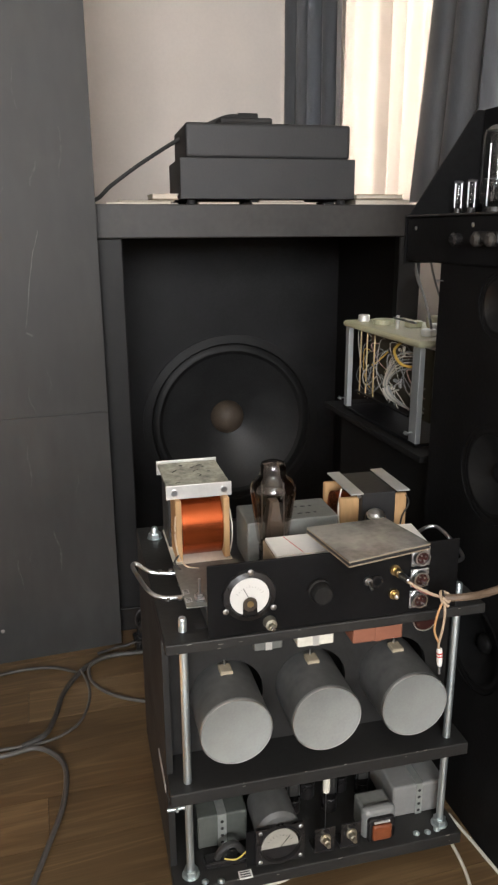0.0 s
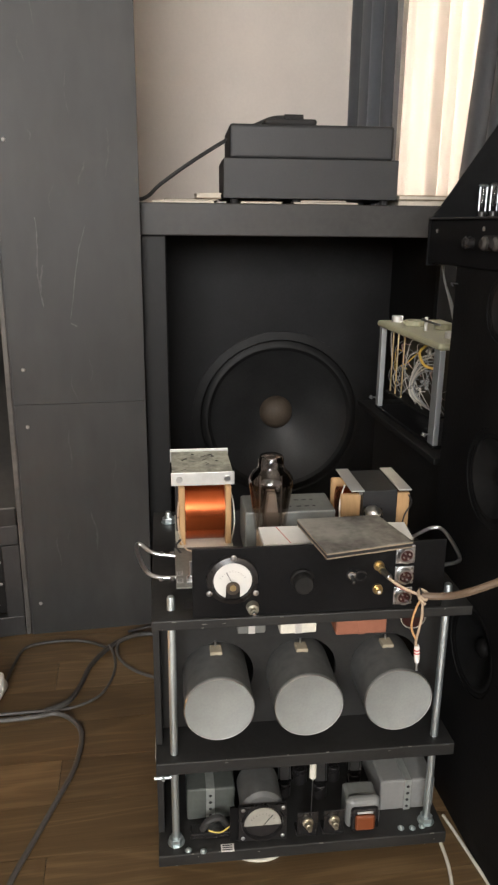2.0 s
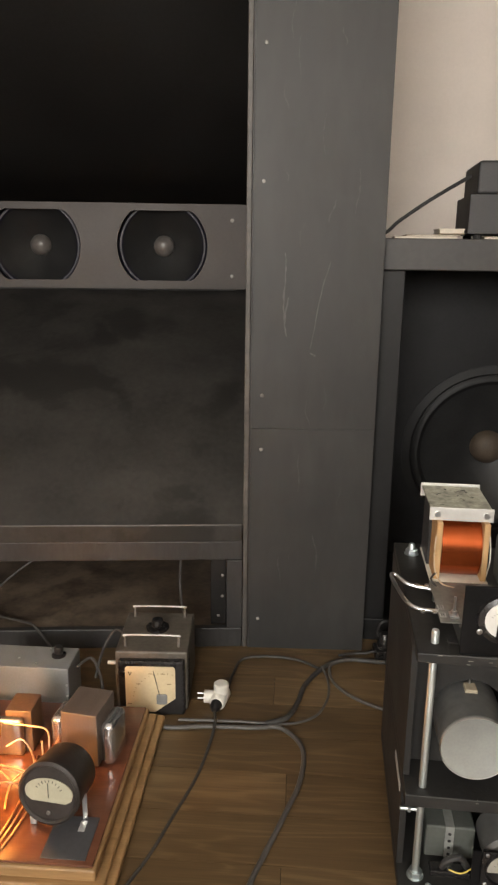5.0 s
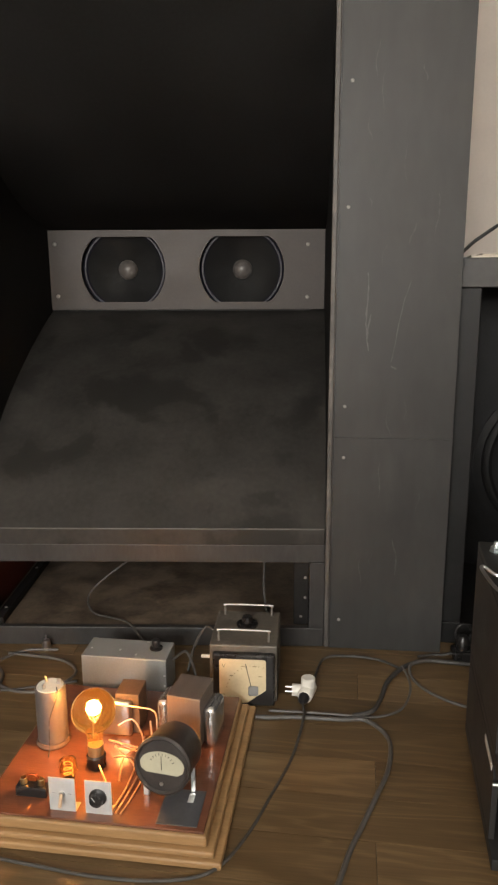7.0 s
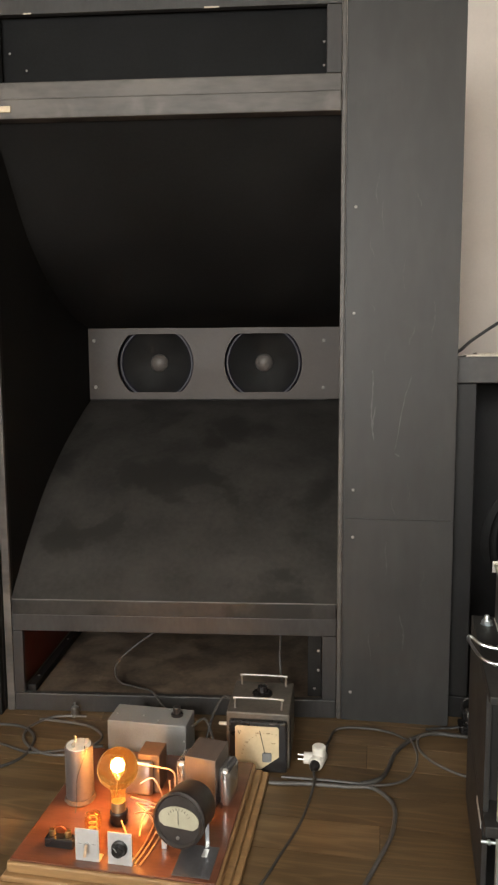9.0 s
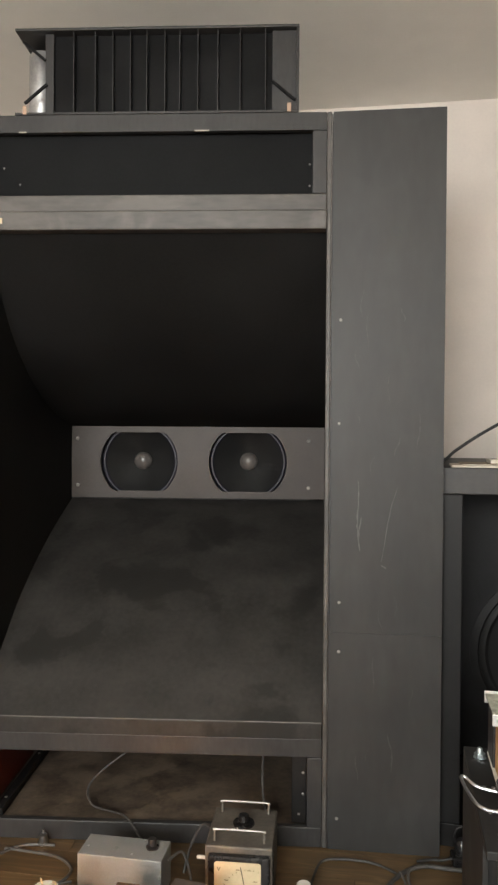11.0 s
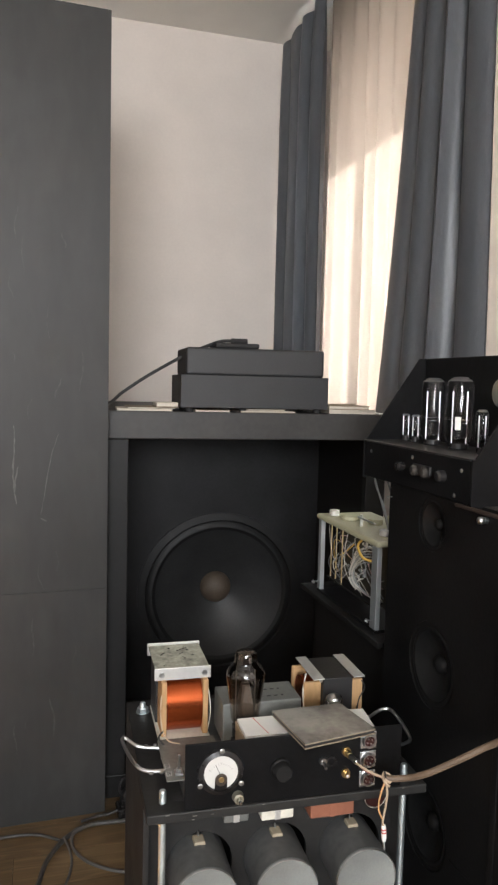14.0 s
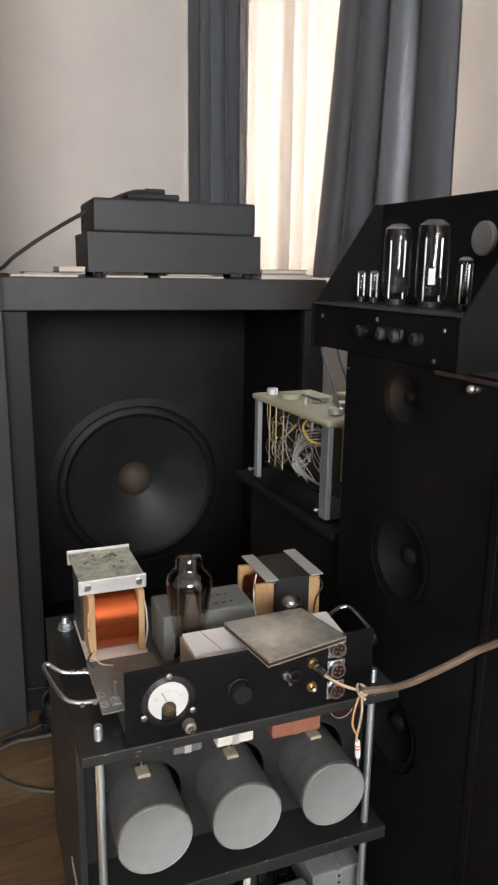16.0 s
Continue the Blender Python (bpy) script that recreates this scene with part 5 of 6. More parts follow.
cheek = [(-0.006, -0.005), (0.2, -0.005), (0.2, 0.083), (0.152, 0.274), (0.13, 0.274), (0.0, 0.083), (-0.006, 0.083)]
part("cheek", prism(cheek, -0.006, -0.002), PANEL, va, "sloping black end cheek")
part("cheek", prism(cheek, 0.438, 0.442), PANEL, va, "sloping black end cheek")
for y, z in ((0.03, 0.06), (0.21, 0.065), (0.4, 0.06), (0.05, 0.012)):
    part("screw", screw(-0.0045, y, z, 0.004, "x-"), STEEL, va)
part("switch_group", box(-0.012, -0.0045, 0.13, 0.2, 0.035, 0.055, 0.003), BAKELITE, va)
for y in (0.09, 0.145, 0.185, 0.25):
    part("knob", lathe([(0.011, 0), (0.011, 0.012), (0.007, 0.016), (0, 0.016)], 20, pose(-0.0045, y, 0.042, 0, -90, 0)), mat("dull_knob", (0.07, 0.066, 0.06), 0.4, 0.5) if y in (0.145, 0.185) else BAKELITE, va, smooth=True)
part("panel_meter", lathe([(0.028, 0), (0.028, 0.006), (0.025, 0.008), (0, 0.006)], 32, pose(0.1445, 0.131, 0.2, 0, -90, 0)), mat("meter_grey", (0.14, 0.14, 0.135), 0.5, var=0.2, scale=40), va, "round pale meter", True)
for nm, x, y, r, h, big in (("vacuum_tube", 0.085, 0.292, 0.025, 0.145, 1), ("vacuum_tube", 0.085, 0.188, 0.027, 0.147, 1), ("vacuum_tube", 0.085, 0.41, 0.011, 0.062, 0), ("vacuum_tube", 0.085, 0.365, 0.011, 0.062, 0), ("vacuum_tube", 0.07, 0.085, 0.012, 0.085, 0)):
    v = thing(nm, pose(0.79 + x, 0.98 + y, 1.03 + 0.0842), "tall clear glass power tube on the amplifier" if big else "small clear glass tube on the amplifier", "vacuum tube", "tubes on the black amplifier")
    part("socket", rod(r * 0.75, 0.012, 24), BAKELITE, v)
    see_through(part("glass", lathe([(r * 0.7, 0.0121), (r * 0.97, 0.02), (r, 0.03), (r, h * 0.86), (r * 0.9, h * 0.94), (r * 0.55, h * 0.99), (0, h)], 32), CLEAR, v, "clear glass envelope", True))
    part("plate", box(-r * 0.4, r * 0.4, -r * 0.4, r * 0.4, 0.022, h * 0.36, 0.002), BAKELITE, v)
    part("support", rod(0.0012, h * 0.7, 8, pose(r * 0.55, 0, 0.013)), STEEL, v)
    part("support", rod(0.0012, h * 0.7, 8, pose(-r * 0.55, 0, 0.013)), STEEL, v)
    part("mica", rod(r * 0.7, 0.0008, 20, pose(0, 0, h * 0.4)), BAKELITE, v)
    part("getter", lathe([(r * 0.86, h * 0.935), (r * 0.5, h * 0.975), (0, h * 0.985)], 24), STEEL, v, smooth=True)

tl = thing("tube_label", pose(0.79 + 0.085, 0.98 + 0.188, 1.03 + 0.0842, 0, 0, 52), "small torn white paper label on a glass tube", "label")
part("paper", box(-0.0278, -0.0272, -0.006, 0.005, 0.04, 0.066, 0.0002), WHITE, tl)

# ---- wired chassis module on its stand ----
st = thing("stand_cabinet", pose(0, 0, 0), "plain matt black stand cabinet beside the wall", "cabinet")
part("body", box(0.845, 1.02, 1.35, 1.84, 0.0, 0.638, 0.003), MATTBLACK, st)
part("top_board", box(0.8, 1.02, 1.34, 1.855, 0.6385, 0.652, 0.002), MATTBLACK, st)
OLIVE = mat("olive_enamel", (0.38, 0.37, 0.25), 0.45, var=0.12)
DULLALU = mat("dull_aluminium", (0.5, 0.53, 0.54), 0.4, 0.7, var=0.12, stretch=(1, 1, 0.2))
mod = thing("wired_module", pose(0.82, 1.398, 0.6525), "olive-topped electronic module with open wiring", "electronic module")
part("bottom_plate", box(0.0, 0.16, 0.0, 0.375, 0.0, 0.008, 0.002), PANEL, mod)
part("top_plate", box(-0.006, 0.165, -0.006, 0.381, 0.207, 0.222, 0.007, seg=3), OLIVE, mod, "olive enamel top plate")
for x0, y0, w, d in ((0.0, 0.0, 0.012, 0.03), (0.0, 0.352, 0.012, 0.02), (0.148, 0.0, 0.012, 0.02), (0.148, 0.352, 0.012, 0.02)):
    part("corner_post", box(x0, x0 + w, y0, y0 + d, 0.0082, 0.2065, 0.001), DULLALU, mod, "dull aluminium corner post")
part("board", box(0.05, 0.054, 0.035, 0.34, 0.04, 0.195, 0.0005), mat("terminal_board", (0.04, 0.036, 0.022), 0.5), mod)
part("lower_board", box(0.012, 0.05, 0.06, 0.335, 0.05, 0.054), PANEL, mod)
for y in (0.05, 0.25, 0.29, 0.325):
    part("tie_rod", rod(0.002, 0.16, 8, pose(0.02, y, 0.045)), BRASS, mod)
rnd = random.Random(5)
WIRES = [mat("wire_" + n, c, 0.5) for n, c in (("white", (0.4, 0.385, 0.34)), ("grey", (0.22, 0.23, 0.23)), ("yellow", (0.6, 0.4, 0.08)), ("pink", (0.45, 0.3, 0.28)))]
for k in range(6):
    d = 0.006 * k
    part("wire", tube_path([(0.044, 0.07 + d, 0.15 + d), (0.016, 0.105 + d, 0.145 + d * 0.8), (0.01, 0.15 + d * 0.7, 0.115), (0.012, 0.14 + d, 0.085 - d * 0.3), (0.03, 0.085 + d, 0.06)], 0.0017, 6, steps=5), WIRES[0] if k % 3 else WIRES[1], mod, smooth=True)
part("wire", tube_path([(0.04, 0.16, 0.195), (0.014, 0.14, 0.18), (0.012, 0.1, 0.158), (0.04, 0.08, 0.152)], 0.0032, 7, steps=5), WIRES[2], mod, "thick yellow wire", True)
for k in range(30):
    y0, z0 = rnd.uniform(0.08, 0.33), rnd.uniform(0.08, 0.19)
    y1, z1 = y0 + rnd.uniform(-0.09, 0.09), rnd.uniform(0.03, 0.12)
    pts = [(0.048, y0, z0), (0.02 + rnd.uniform(0, 0.015), y0 + rnd.uniform(-0.03, 0.03), z0 + rnd.uniform(-0.03, 0.02)), (0.012 + rnd.uniform(0, 0.02), (y0 + y1) / 2, (z0 + z1) / 2 - 0.01), (0.045, min(0.33, max(0.05, y1)), z1)]
    part("wire", tube_path(pts, 0.001 if k % 7 else 0.0018, 6, steps=5), WIRES[2 if k % 17 == 0 else (1 if k % 2 else (0 if k % 5 else 3))], mod, smooth=True)
for k in range(9):
    y0, z0 = rnd.uniform(0.06, 0.32), rnd.uniform(0.05, 0.18)
    part("component", rod(0.004, 0.02, 10, pose(0.044, y0, z0, 0, 0, 0) @ pose(0, 0, 0, rnd.choice((0, 90)), 0, 0)), (BROWNCAP, CREAM, DULLALU)[k % 3], mod)
for x, y, r, h in ((0.03, 0.335, 0.014, 0.016), (0.05, 0.27, 0.025, 0.012), (0.04, 0.18, 0.004, 0.03), (0.09, 0.2, 0.02, 0.014), (0.05, 0.06, 0.016, 0.014), (0.09, 0.09, 0.018, 0.02)):
    part("top_cap", rod(r, h, 20, pose(x, y, 0.2223)), BRIGHT if r < 0.02 else OLIVE, mod)
part("ridge", box(0.1, 0.155, 0.06, 0.17, 0.2222, 0.252, 0.01, seg=3), OLIVE, mod, "raised olive cover")
part("link_bar", box(0.028, 0.032, 0.08, 0.18, 0.245, 0.25, 0.001), STEEL, mod)
for y in (0.012, 0.36):
    part("stud", rod(0.002, 0.02, 8, pose(-0.002, y, 0.03, 0, -90, 0)), STEEL, mod)
    part("wing_nut", box(-0.018, -0.014, y - 0.006, y + 0.006, 0.026, 0.034, 0.001), STEEL, mod)
mc = thing("module_leads", pose(0, 0, 0), "grey leads rising from the wired module", "cable")
for dx, dy, top in ((0.0, 0.0, 0.05), (0.012, 0.02, 0.0), (0.02, -0.03, 0.03)):
    part("lead", tube_path([(0.875 + dx, 1.45 + dy, 0.878), (0.866 + dx, 1.47 + dy, 0.94), (0.853 + dx, 1.5 + dy, 1.01 + top * 0.3), (0.87 + dx, 1.5, 1.09), (0.93, 1.47, 1.14)], 0.0022, 7), WIRES[1], mc, smooth=True)

# ---- breadboard amplifier on the floor ----
BOARDWOOD = mat("moulded_oak", (0.27, 0.16, 0.07), 0.4, var=0.3, scale=5, fine=50, stretch=(0.7, 6, 6))
BOARDTOP = mat("varnished_top", (0.12, 0.046, 0.025), 0.22, var=0.3, scale=5, fine=50, stretch=(0.7, 6, 6), coat=0.4)
bb = thing("breadboard_amplifier", pose(0, 0, 0), "varnished wooden breadboard with stepped moulded edges", "wooden board")
for k, (x0, x1, y0, y1, z0, z1) in enumerate(((-0.795, -0.268, 1.0, 1.53, 0.0, 0.016), (-0.785, -0.284, 1.01, 1.515, 0.0162, 0.03), (-0.777, -0.3, 1.022, 1.5, 0.0302, 0.0545))):
    part("moulding", box(x0, x1, y0, y1, z0, z1, 0.005, seg=3), BOARDWOOD, bb, "oak moulding step")
part("top_board", box(-0.771, -0.306, 1.028, 1.494, 0.0547, 0.06, 0.0015), BOARDTOP, bb, "red-brown varnished top")
part("dark_patch", box(-0.405, -0.322, 1.038, 1.14, 0.0602, 0.0615, 0.0005), mat("slate_patch", (0.06, 0.06, 0.065), 0.35, var=0.25), bb, "dark slate plate")
BZ = 0.0602

cp = thing("electrolytic_capacitor", pose(-0.705, 1.262, BZ), "upright silver capacitor can on the breadboard", "capacitor")
part("ring", lathe([(0.036, 0.0), (0.039, 0.004), (0.036, 0.012), (0.0, 0.012)], 32), BROWNCAP, cp)
part("can", lathe([(0.034, 0.0121), (0.0345, 0.014), (0.0345, 0.138), (0.033, 0.142), (0.031, 0.14), (0, 0.14)], 40), mat("warm_aluminium", (0.17, 0.152, 0.145), 0.42, 0.6, var=0.12), cp, smooth=True)
part("disc", rod(0.03, 0.003, 32, pose(0, 0, 0.1401)), CREAM, cp)
for a in (20, 140, 250):
    part("tab", box(-0.004, 0.004, -0.001, 0.001, 0, 0.014, m=pose(0.018 * math.cos(radians(a)), 0.018 * math.sin(radians(a)), 0.143, 0, 12, a)), STEEL, cp)
part("wire", tube_path([(0.02, -0.012, 0.147), (0.028, -0.03, 0.135), (0.012, -0.042, 0.08), (0.01, -0.045, 0.02), (0.012, -0.06, 0.002)], 0.0012, 6), CORD, cp, smooth=True)

# glowing globe lamp
AMBER = glass_mat("amber_glass", (1.0, 0.68, 0.26))
glow = bpy.data.materials.new("filament_glow")
glow.use_nodes = True
gb_ = glow.node_tree.nodes["Principled BSDF"]
gb_.inputs["Base Color"].default_value = (0.1, 0.05, 0.02, 1)
gb_.inputs["Emission Color"].default_value, gb_.inputs["Emission Strength"].default_value = (1.0, 0.5, 0.14, 1), 5
lp = thing("globe_lamp", pose(-0.577, 1.19, BZ), "glowing amber glass globe lamp on a black socket", "lamp")
part("socket", lathe([(0.019, 0), (0.021, 0.003), (0.021, 0.028), (0.018, 0.032), (0, 0.032)], 28), BAKELITE, lp, smooth=True)
part("cap", lathe([(0.0175, 0.0321), (0.0175, 0.05), (0.0165, 0.055), (0, 0.055)], 28), mat("dull_brass", (0.4, 0.3, 0.16), 0.4, 0.8), lp, smooth=True)
globe = lathe([(0.016, 0.0551), (0.0175, 0.075)] + [(0.048 * math.sin(a), 0.135 - 0.048 * math.cos(a)) for a in [0.45 + 0.2 * k for k in range(14)]] + [(0, 0.183)], 40)
# Weak emission in the glass stands in for bloom round the filament.
GLOBEGLASS = glass_mat("bloom_amber_glass", (1.0, 0.68, 0.26))
gg_ = GLOBEGLASS.node_tree.nodes["Principled BSDF"]
gg_.inputs["Emission Color"].default_value, gg_.inputs["Emission Strength"].default_value = (1.0, 0.36, 0.05, 1), 0.03
see_through(part("globe", globe, GLOBEGLASS, lp, "clear amber glass globe", True))
part("stem", lathe([(0.007, 0.056), (0.005, 0.085), (0.0025, 0.11), (0.0, 0.112)], 14), CLEAR, lp)
part("filament", tube_path([(0.012 * math.cos(k * 1.05), 0.012 * math.sin(k * 1.05), 0.142 + (0.009 if k % 2 else -0.009)) for k in range(13)], 0.0018, 6, steps=4), glow, lp, "white-hot filament")
for a in (0, 120, 240):
    part("support", tube_path([(0.002, 0, 0.11), (0.008 * math.cos(radians(a)), 0.008 * math.sin(radians(a)), 0.12), (0.012 * math.cos(radians(a)), 0.012 * math.sin(radians(a)), 0.132)], 0.0005, 5), STEEL, lp)
pl = bpy.data.lights.new("globe_light", "POINT")
pl.energy, pl.color, pl.shadow_soft_size = 0.85, (1.0, 0.39, 0.09), 0.015
new("globe_light", pl).location = (-0.577, 1.19, BZ + 0.142)

heater = bpy.data.materials.new("heater_glow")
heater.use_nodes = True
hb_ = heater.node_tree.nodes["Principled BSDF"]
hb_.inputs["Base Color"].default_value = (0.2, 0.1, 0.03, 1)
hb_.inputs["Emission Color"].default_value, hb_.inputs["Emission Strength"].default_value = (1.0, 0.4, 0.06, 1), 0.4
# small amber valve behind the left plate
at2 = thing("vacuum_tube", pose(-0.615, 1.125, BZ), "small glowing amber valve lying behind a plate", "vacuum tube")
part("base", rod(0.012, 0.018, 20), BAKELITE, at2)
see_through(part("glass", lathe([(0.012, 0.0181), (0.018, 0.03), (0.02, 0.042), (0.017, 0.058), (0.008, 0.064), (0, 0.065)], 28), AMBER, at2, "amber glass bulb", True))
part("grid", tube_path([(0.008 * math.cos(k * 0.9), 0.008 * math.sin(k * 0.9), 0.022 + k * 0.0016) for k in range(20)], 0.0009, 5, steps=3), heater, at2, "glowing heater coil")

for x, kind in ((-0.598, "toggle"), (-0.523, "knob")):
    cpn = thing("control_plate", pose(x, 1.05, BZ), "small grey metal plate with a " + ("toggle switch" if kind == "toggle" else "black knob"), "switch plate", "control plates on the breadboard")
    part("plate", box(-0.0275, 0.0275, -0.001, 0.001, 0, 0.075, 0.0006), mat("pale_metal_" + kind, (0.5, 0.5, 0.49), 0.5, 0.3, var=0.1), cpn)
    part("foot", box(-0.0275, 0.0275, 0.0012, 0.025, 0, 0.0015), STEEL, cpn)
    f = pose(0, -0.001, 0.04, 90, 0, 0)
    if kind == "knob":
        kb = part("knob", lathe([(0.018, 0), (0.018, 0.004), (0.014, 0.006), (0.013, 0.016), (0, 0.017)], 28, f), BAKELITE, cpn, smooth=True)
        part("pointer", box(-0.0007, 0.0007, 0.002, 0.013, 0.0171, 0.0176, m=f @ pose(0, 0, 0, 0, 0, 35)), BRIGHT, kb)
    else:
        part("bush", rod(0.006, 0.005, 16, f), STEEL, cpn)
        part("lever", rod(0.0035, 0.025, 12, f @ pose(0, 0, 0.004, 30, 12, 0)), mat("amber_lever", (0.5, 0.36, 0.24), 0.4), cpn)
        for sx in (-0.016, 0.016):
            part("mark", box(sx - 0.004, sx + 0.004, 0.0, 0.0008, 0.0002, 0.0004, m=f), INK, cpn)

tbk = thing("terminal_block", pose(-0.678, 1.088, BZ), "black bakelite terminal block with brass screws", "terminal")
part("block", box(-0.034, 0.034, -0.012, 0.012, 0, 0.022, 0.003), BAKELITE, tbk)
for sx in (-0.02, 0.018):
    part("post", rod(0.007, 0.014, 14, pose(sx, 0.002, 0.022)), BRASS, tbk)
part("bridge", tube_path([(-0.02, 0, 0.03), (-0.01, 0, 0.044), (0.008, 0, 0.045), (0.018, 0, 0.03)], 0.0015, 6), COPPER, tbk, smooth=True)

OLDBAKE = mat("dusty_bakelite", (0.028, 0.024, 0.022), 0.4, var=0.3, scale=20)
rm = thing("round_meter", pose(-0.405, 1.115, BZ), "round black bakelite meter with a cream dial", "meter")
tilt = pose(0, 0, 0.078, 80, 0, -7) @ Matrix.Scale(1.0, 4)
part("barrel", lathe([(0.0, -0.085), (0.05, -0.085), (0.055, -0.078), (0.058, -0.01), (0.061, 0.0), (0.061, 0.01), (0.056, 0.014), (0.052, 0.01)], 48, tilt), OLDBAKE, rm, smooth=True)
part("bezel_face", lathe([(0, 0.008), (0.0525, 0.008)], 40, tilt), OLDBAKE, rm)
seg_pts = [(0.0475 * math.cos(a), 0.002 + 0.027 * math.sin(a)) for a in [radians(180 * k / 22) for k in range(23)]] + [(-0.045, -0.009), (-0.034, -0.0165), (0.034, -0.0165), (0.045, -0.009)]
part("dial", prism(seg_pts, -0.0105, -0.009, tilt @ pose(0, 0, 0, -90, 0, 0)), mat("cream_dial", (0.36, 0.35, 0.26), 0.5, var=0.08, scale=50), rm, "cream meter dial")
for k in range(9):
    part("tick", box(-0.0006, 0.0006, 0.025, 0.03, 0.0107, 0.011, m=tilt @ pose(0, -0.004, 0, 0, 0, 60 - k * 15)), INK, rm)
part("needle", box(-0.0007, 0.0007, 0.0, 0.028, 0.0112, 0.0117, m=tilt @ pose(0, -0.008, 0, 0, 0, 5)), INK, rm)
part("adjuster", rod(0.004, 0.003, 12, tilt @ pose(0, -0.038, 0.0082)), STEEL, rm)
part("bracket", box(0.052, 0.061, -0.003, 0.0, 0.0, 0.06, 0.0005, m=pose(0, 0.02, 0)), STEEL, rm)
part("bracket_foot", box(0.05, 0.062, -0.012, 0.014, 0.0, 0.002), BRIGHT, rm)
part("bracket", box(-0.045, -0.033, 0.0, 0.006, 0.0, 0.03, 0.001), BRIGHT, rm)

tx3 = thing("transformer", pose(-0.395, 1.325, BZ, 0, 0, -8), "transformer with brown laminations and chrome end bells", "transformer")
part("core", box(-0.04, 0.04, -0.045, 0.05, 0.004, 0.125, 0.002), mat("brown_laminations", (0.15, 0.12, 0.1), 0.4, 0.3, var=0.25, fine=500, stretch=(4, 0.3, 0.3)), tx3)
for x0, x1 in ((-0.072, -0.0405), (0.0405, 0.072)):
    part("end_bell", box(x0, x1, -0.036, 0.042, 0.0, 0.1, 0.014, seg=4), mat("chrome_bell", (0.6, 0.6, 0.6), 0.2, 0.9, var=0.1), tx3, "chrome end bell", True)
tx4 = thing("transformer", pose(-0.56, 1.345, BZ), "small transformer with a bright metal shroud", "transformer")
part("core", box(-0.012, 0.045, -0.03, 0.035, 0.0, 0.1, 0.002), BROWNCAP, tx4)
part("shroud", box(-0.045, 0.03, -0.048, -0.031, 0.0, 0.09, 0.008, seg=3), STEEL, tx4, "bright metal shroud", True)
BARECOPPER = mat("bare_copper", (0.55, 0.33, 0.2), 0.4, 0.7, var=0.15)
wr = thing("copper_wiring", pose(0, 0, 0), "bare copper hook-up wires over the breadboard", "wiring")
for pts in (((-0.56, 1.28, 0.155), (-0.5, 1.275, 0.155), (-0.465, 1.27, 0.15), (-0.455, 1.25, 0.12), (-0.45, 1.24, 0.063)),
            ((-0.55, 1.2, 0.12), (-0.5, 1.19, 0.118), (-0.465, 1.18, 0.118)),
            ((-0.53, 1.18, 0.12), (-0.49, 1.16, 0.105), (-0.465, 1.14, 0.085)),
            ((-0.54, 1.21, 0.1), (-0.5, 1.22, 0.085), (-0.47, 1.19, 0.09), (-0.46, 1.2, 0.12)),
            ((-0.5, 1.05, 0.064), (-0.49, 1.15, 0.063), (-0.5, 1.3, 0.063)), ((-0.49, 1.05, 0.065), (-0.478, 1.16, 0.064), (-0.485, 1.3, 0.064)), ((-0.48, 1.05, 0.063), (-0.466, 1.15, 0.063), (-0.47, 1.3, 0.063)),
            ((-0.54, 1.24, 0.13), (-0.51, 1.25, 0.14), (-0.485, 1.24, 0.1), (-0.49, 1.22, 0.064)), ((-0.47, 1.25, 0.14), (-0.46, 1.22, 0.1), (-0.475, 1.2, 0.07)), ((-0.53, 1.17, 0.1), (-0.5, 1.15, 0.12), (-0.475, 1.165, 0.1), (-0.47, 1.15, 0.07)), ((-0.505, 1.26, 0.065), (-0.52, 1.2, 0.075), (-0.51, 1.14, 0.066)),
            ((-0.56, 1.16, 0.085), (-0.52, 1.1, 0.08), (-0.51, 1.07, 0.11), (-0.5, 1.055, 0.1))):
    part("wire", tube_path(pts, 0.002, 6), BARECOPPER, wr, smooth=True)

# ---- instruments on the floor by the horn ----
GREYBOX = mat("hammered_grey", (0.2, 0.205, 0.205), 0.4, var=0.15, fine=200, bump=0.3)
gx = thing("control_box", pose(-0.628, 1.59, 0), "plain grey metal control box with a black knob", "control box")
part("case", box(-0.117, 0.117, -0.04, 0.06, 0.004, 0.115, 0.003), GREYBOX, gx)
part("knob", lathe([(0.018, 0), (0.018, 0.004), (0.011, 0.007), (0.012, 0.022), (0.01, 0.026), (0, 0.026)], 24, pose(0.075, 0.02, 0.115)), BAKELITE, gx, smooth=True)
for x, y in ((-0.1, 0.0), (-0.02, 0.0), (0.03, -0.02), (0.045, 0.05)):
    part("screw", rod(0.003, 0.0015, 10, pose(x, y, 0.115)), STEEL, gx)
for z in (0.04, 0.07):
    part("side_screw", screw(0.112, -0.04, z, 0.003), STEEL, gx)
for x in (-0.1, 0.1):
    for y in (-0.03, 0.05):
        part("foot", rod(0.008, 0.004, 12, pose(x, y, 0)), DARK, gx)

OLDCASE = mat("worn_dark_case", (0.05, 0.044, 0.037), 0.5, colour2=(0.13, 0.115, 0.095), scale=14, fine=90, bump=0.4, blotch=0.25)
FADED = mat("faded_ink", (0.3, 0.23, 0.13), 0.6)
vm = thing("bench_voltmeter", pose(-0.31, 1.65, 0, 0, 0, 3), "worn dark metal bench voltmeter with two wire handles", "voltmeter")
part("case", box(-0.09, 0.088, -0.085, 0.115, 0.005, 0.165, 0.004), OLDCASE, vm)
part("bezel", box(-0.08, 0.082, -0.105, -0.0855, 0.002, 0.15, 0.006, seg=3), BAKELITE, vm, "black bakelite bezel")
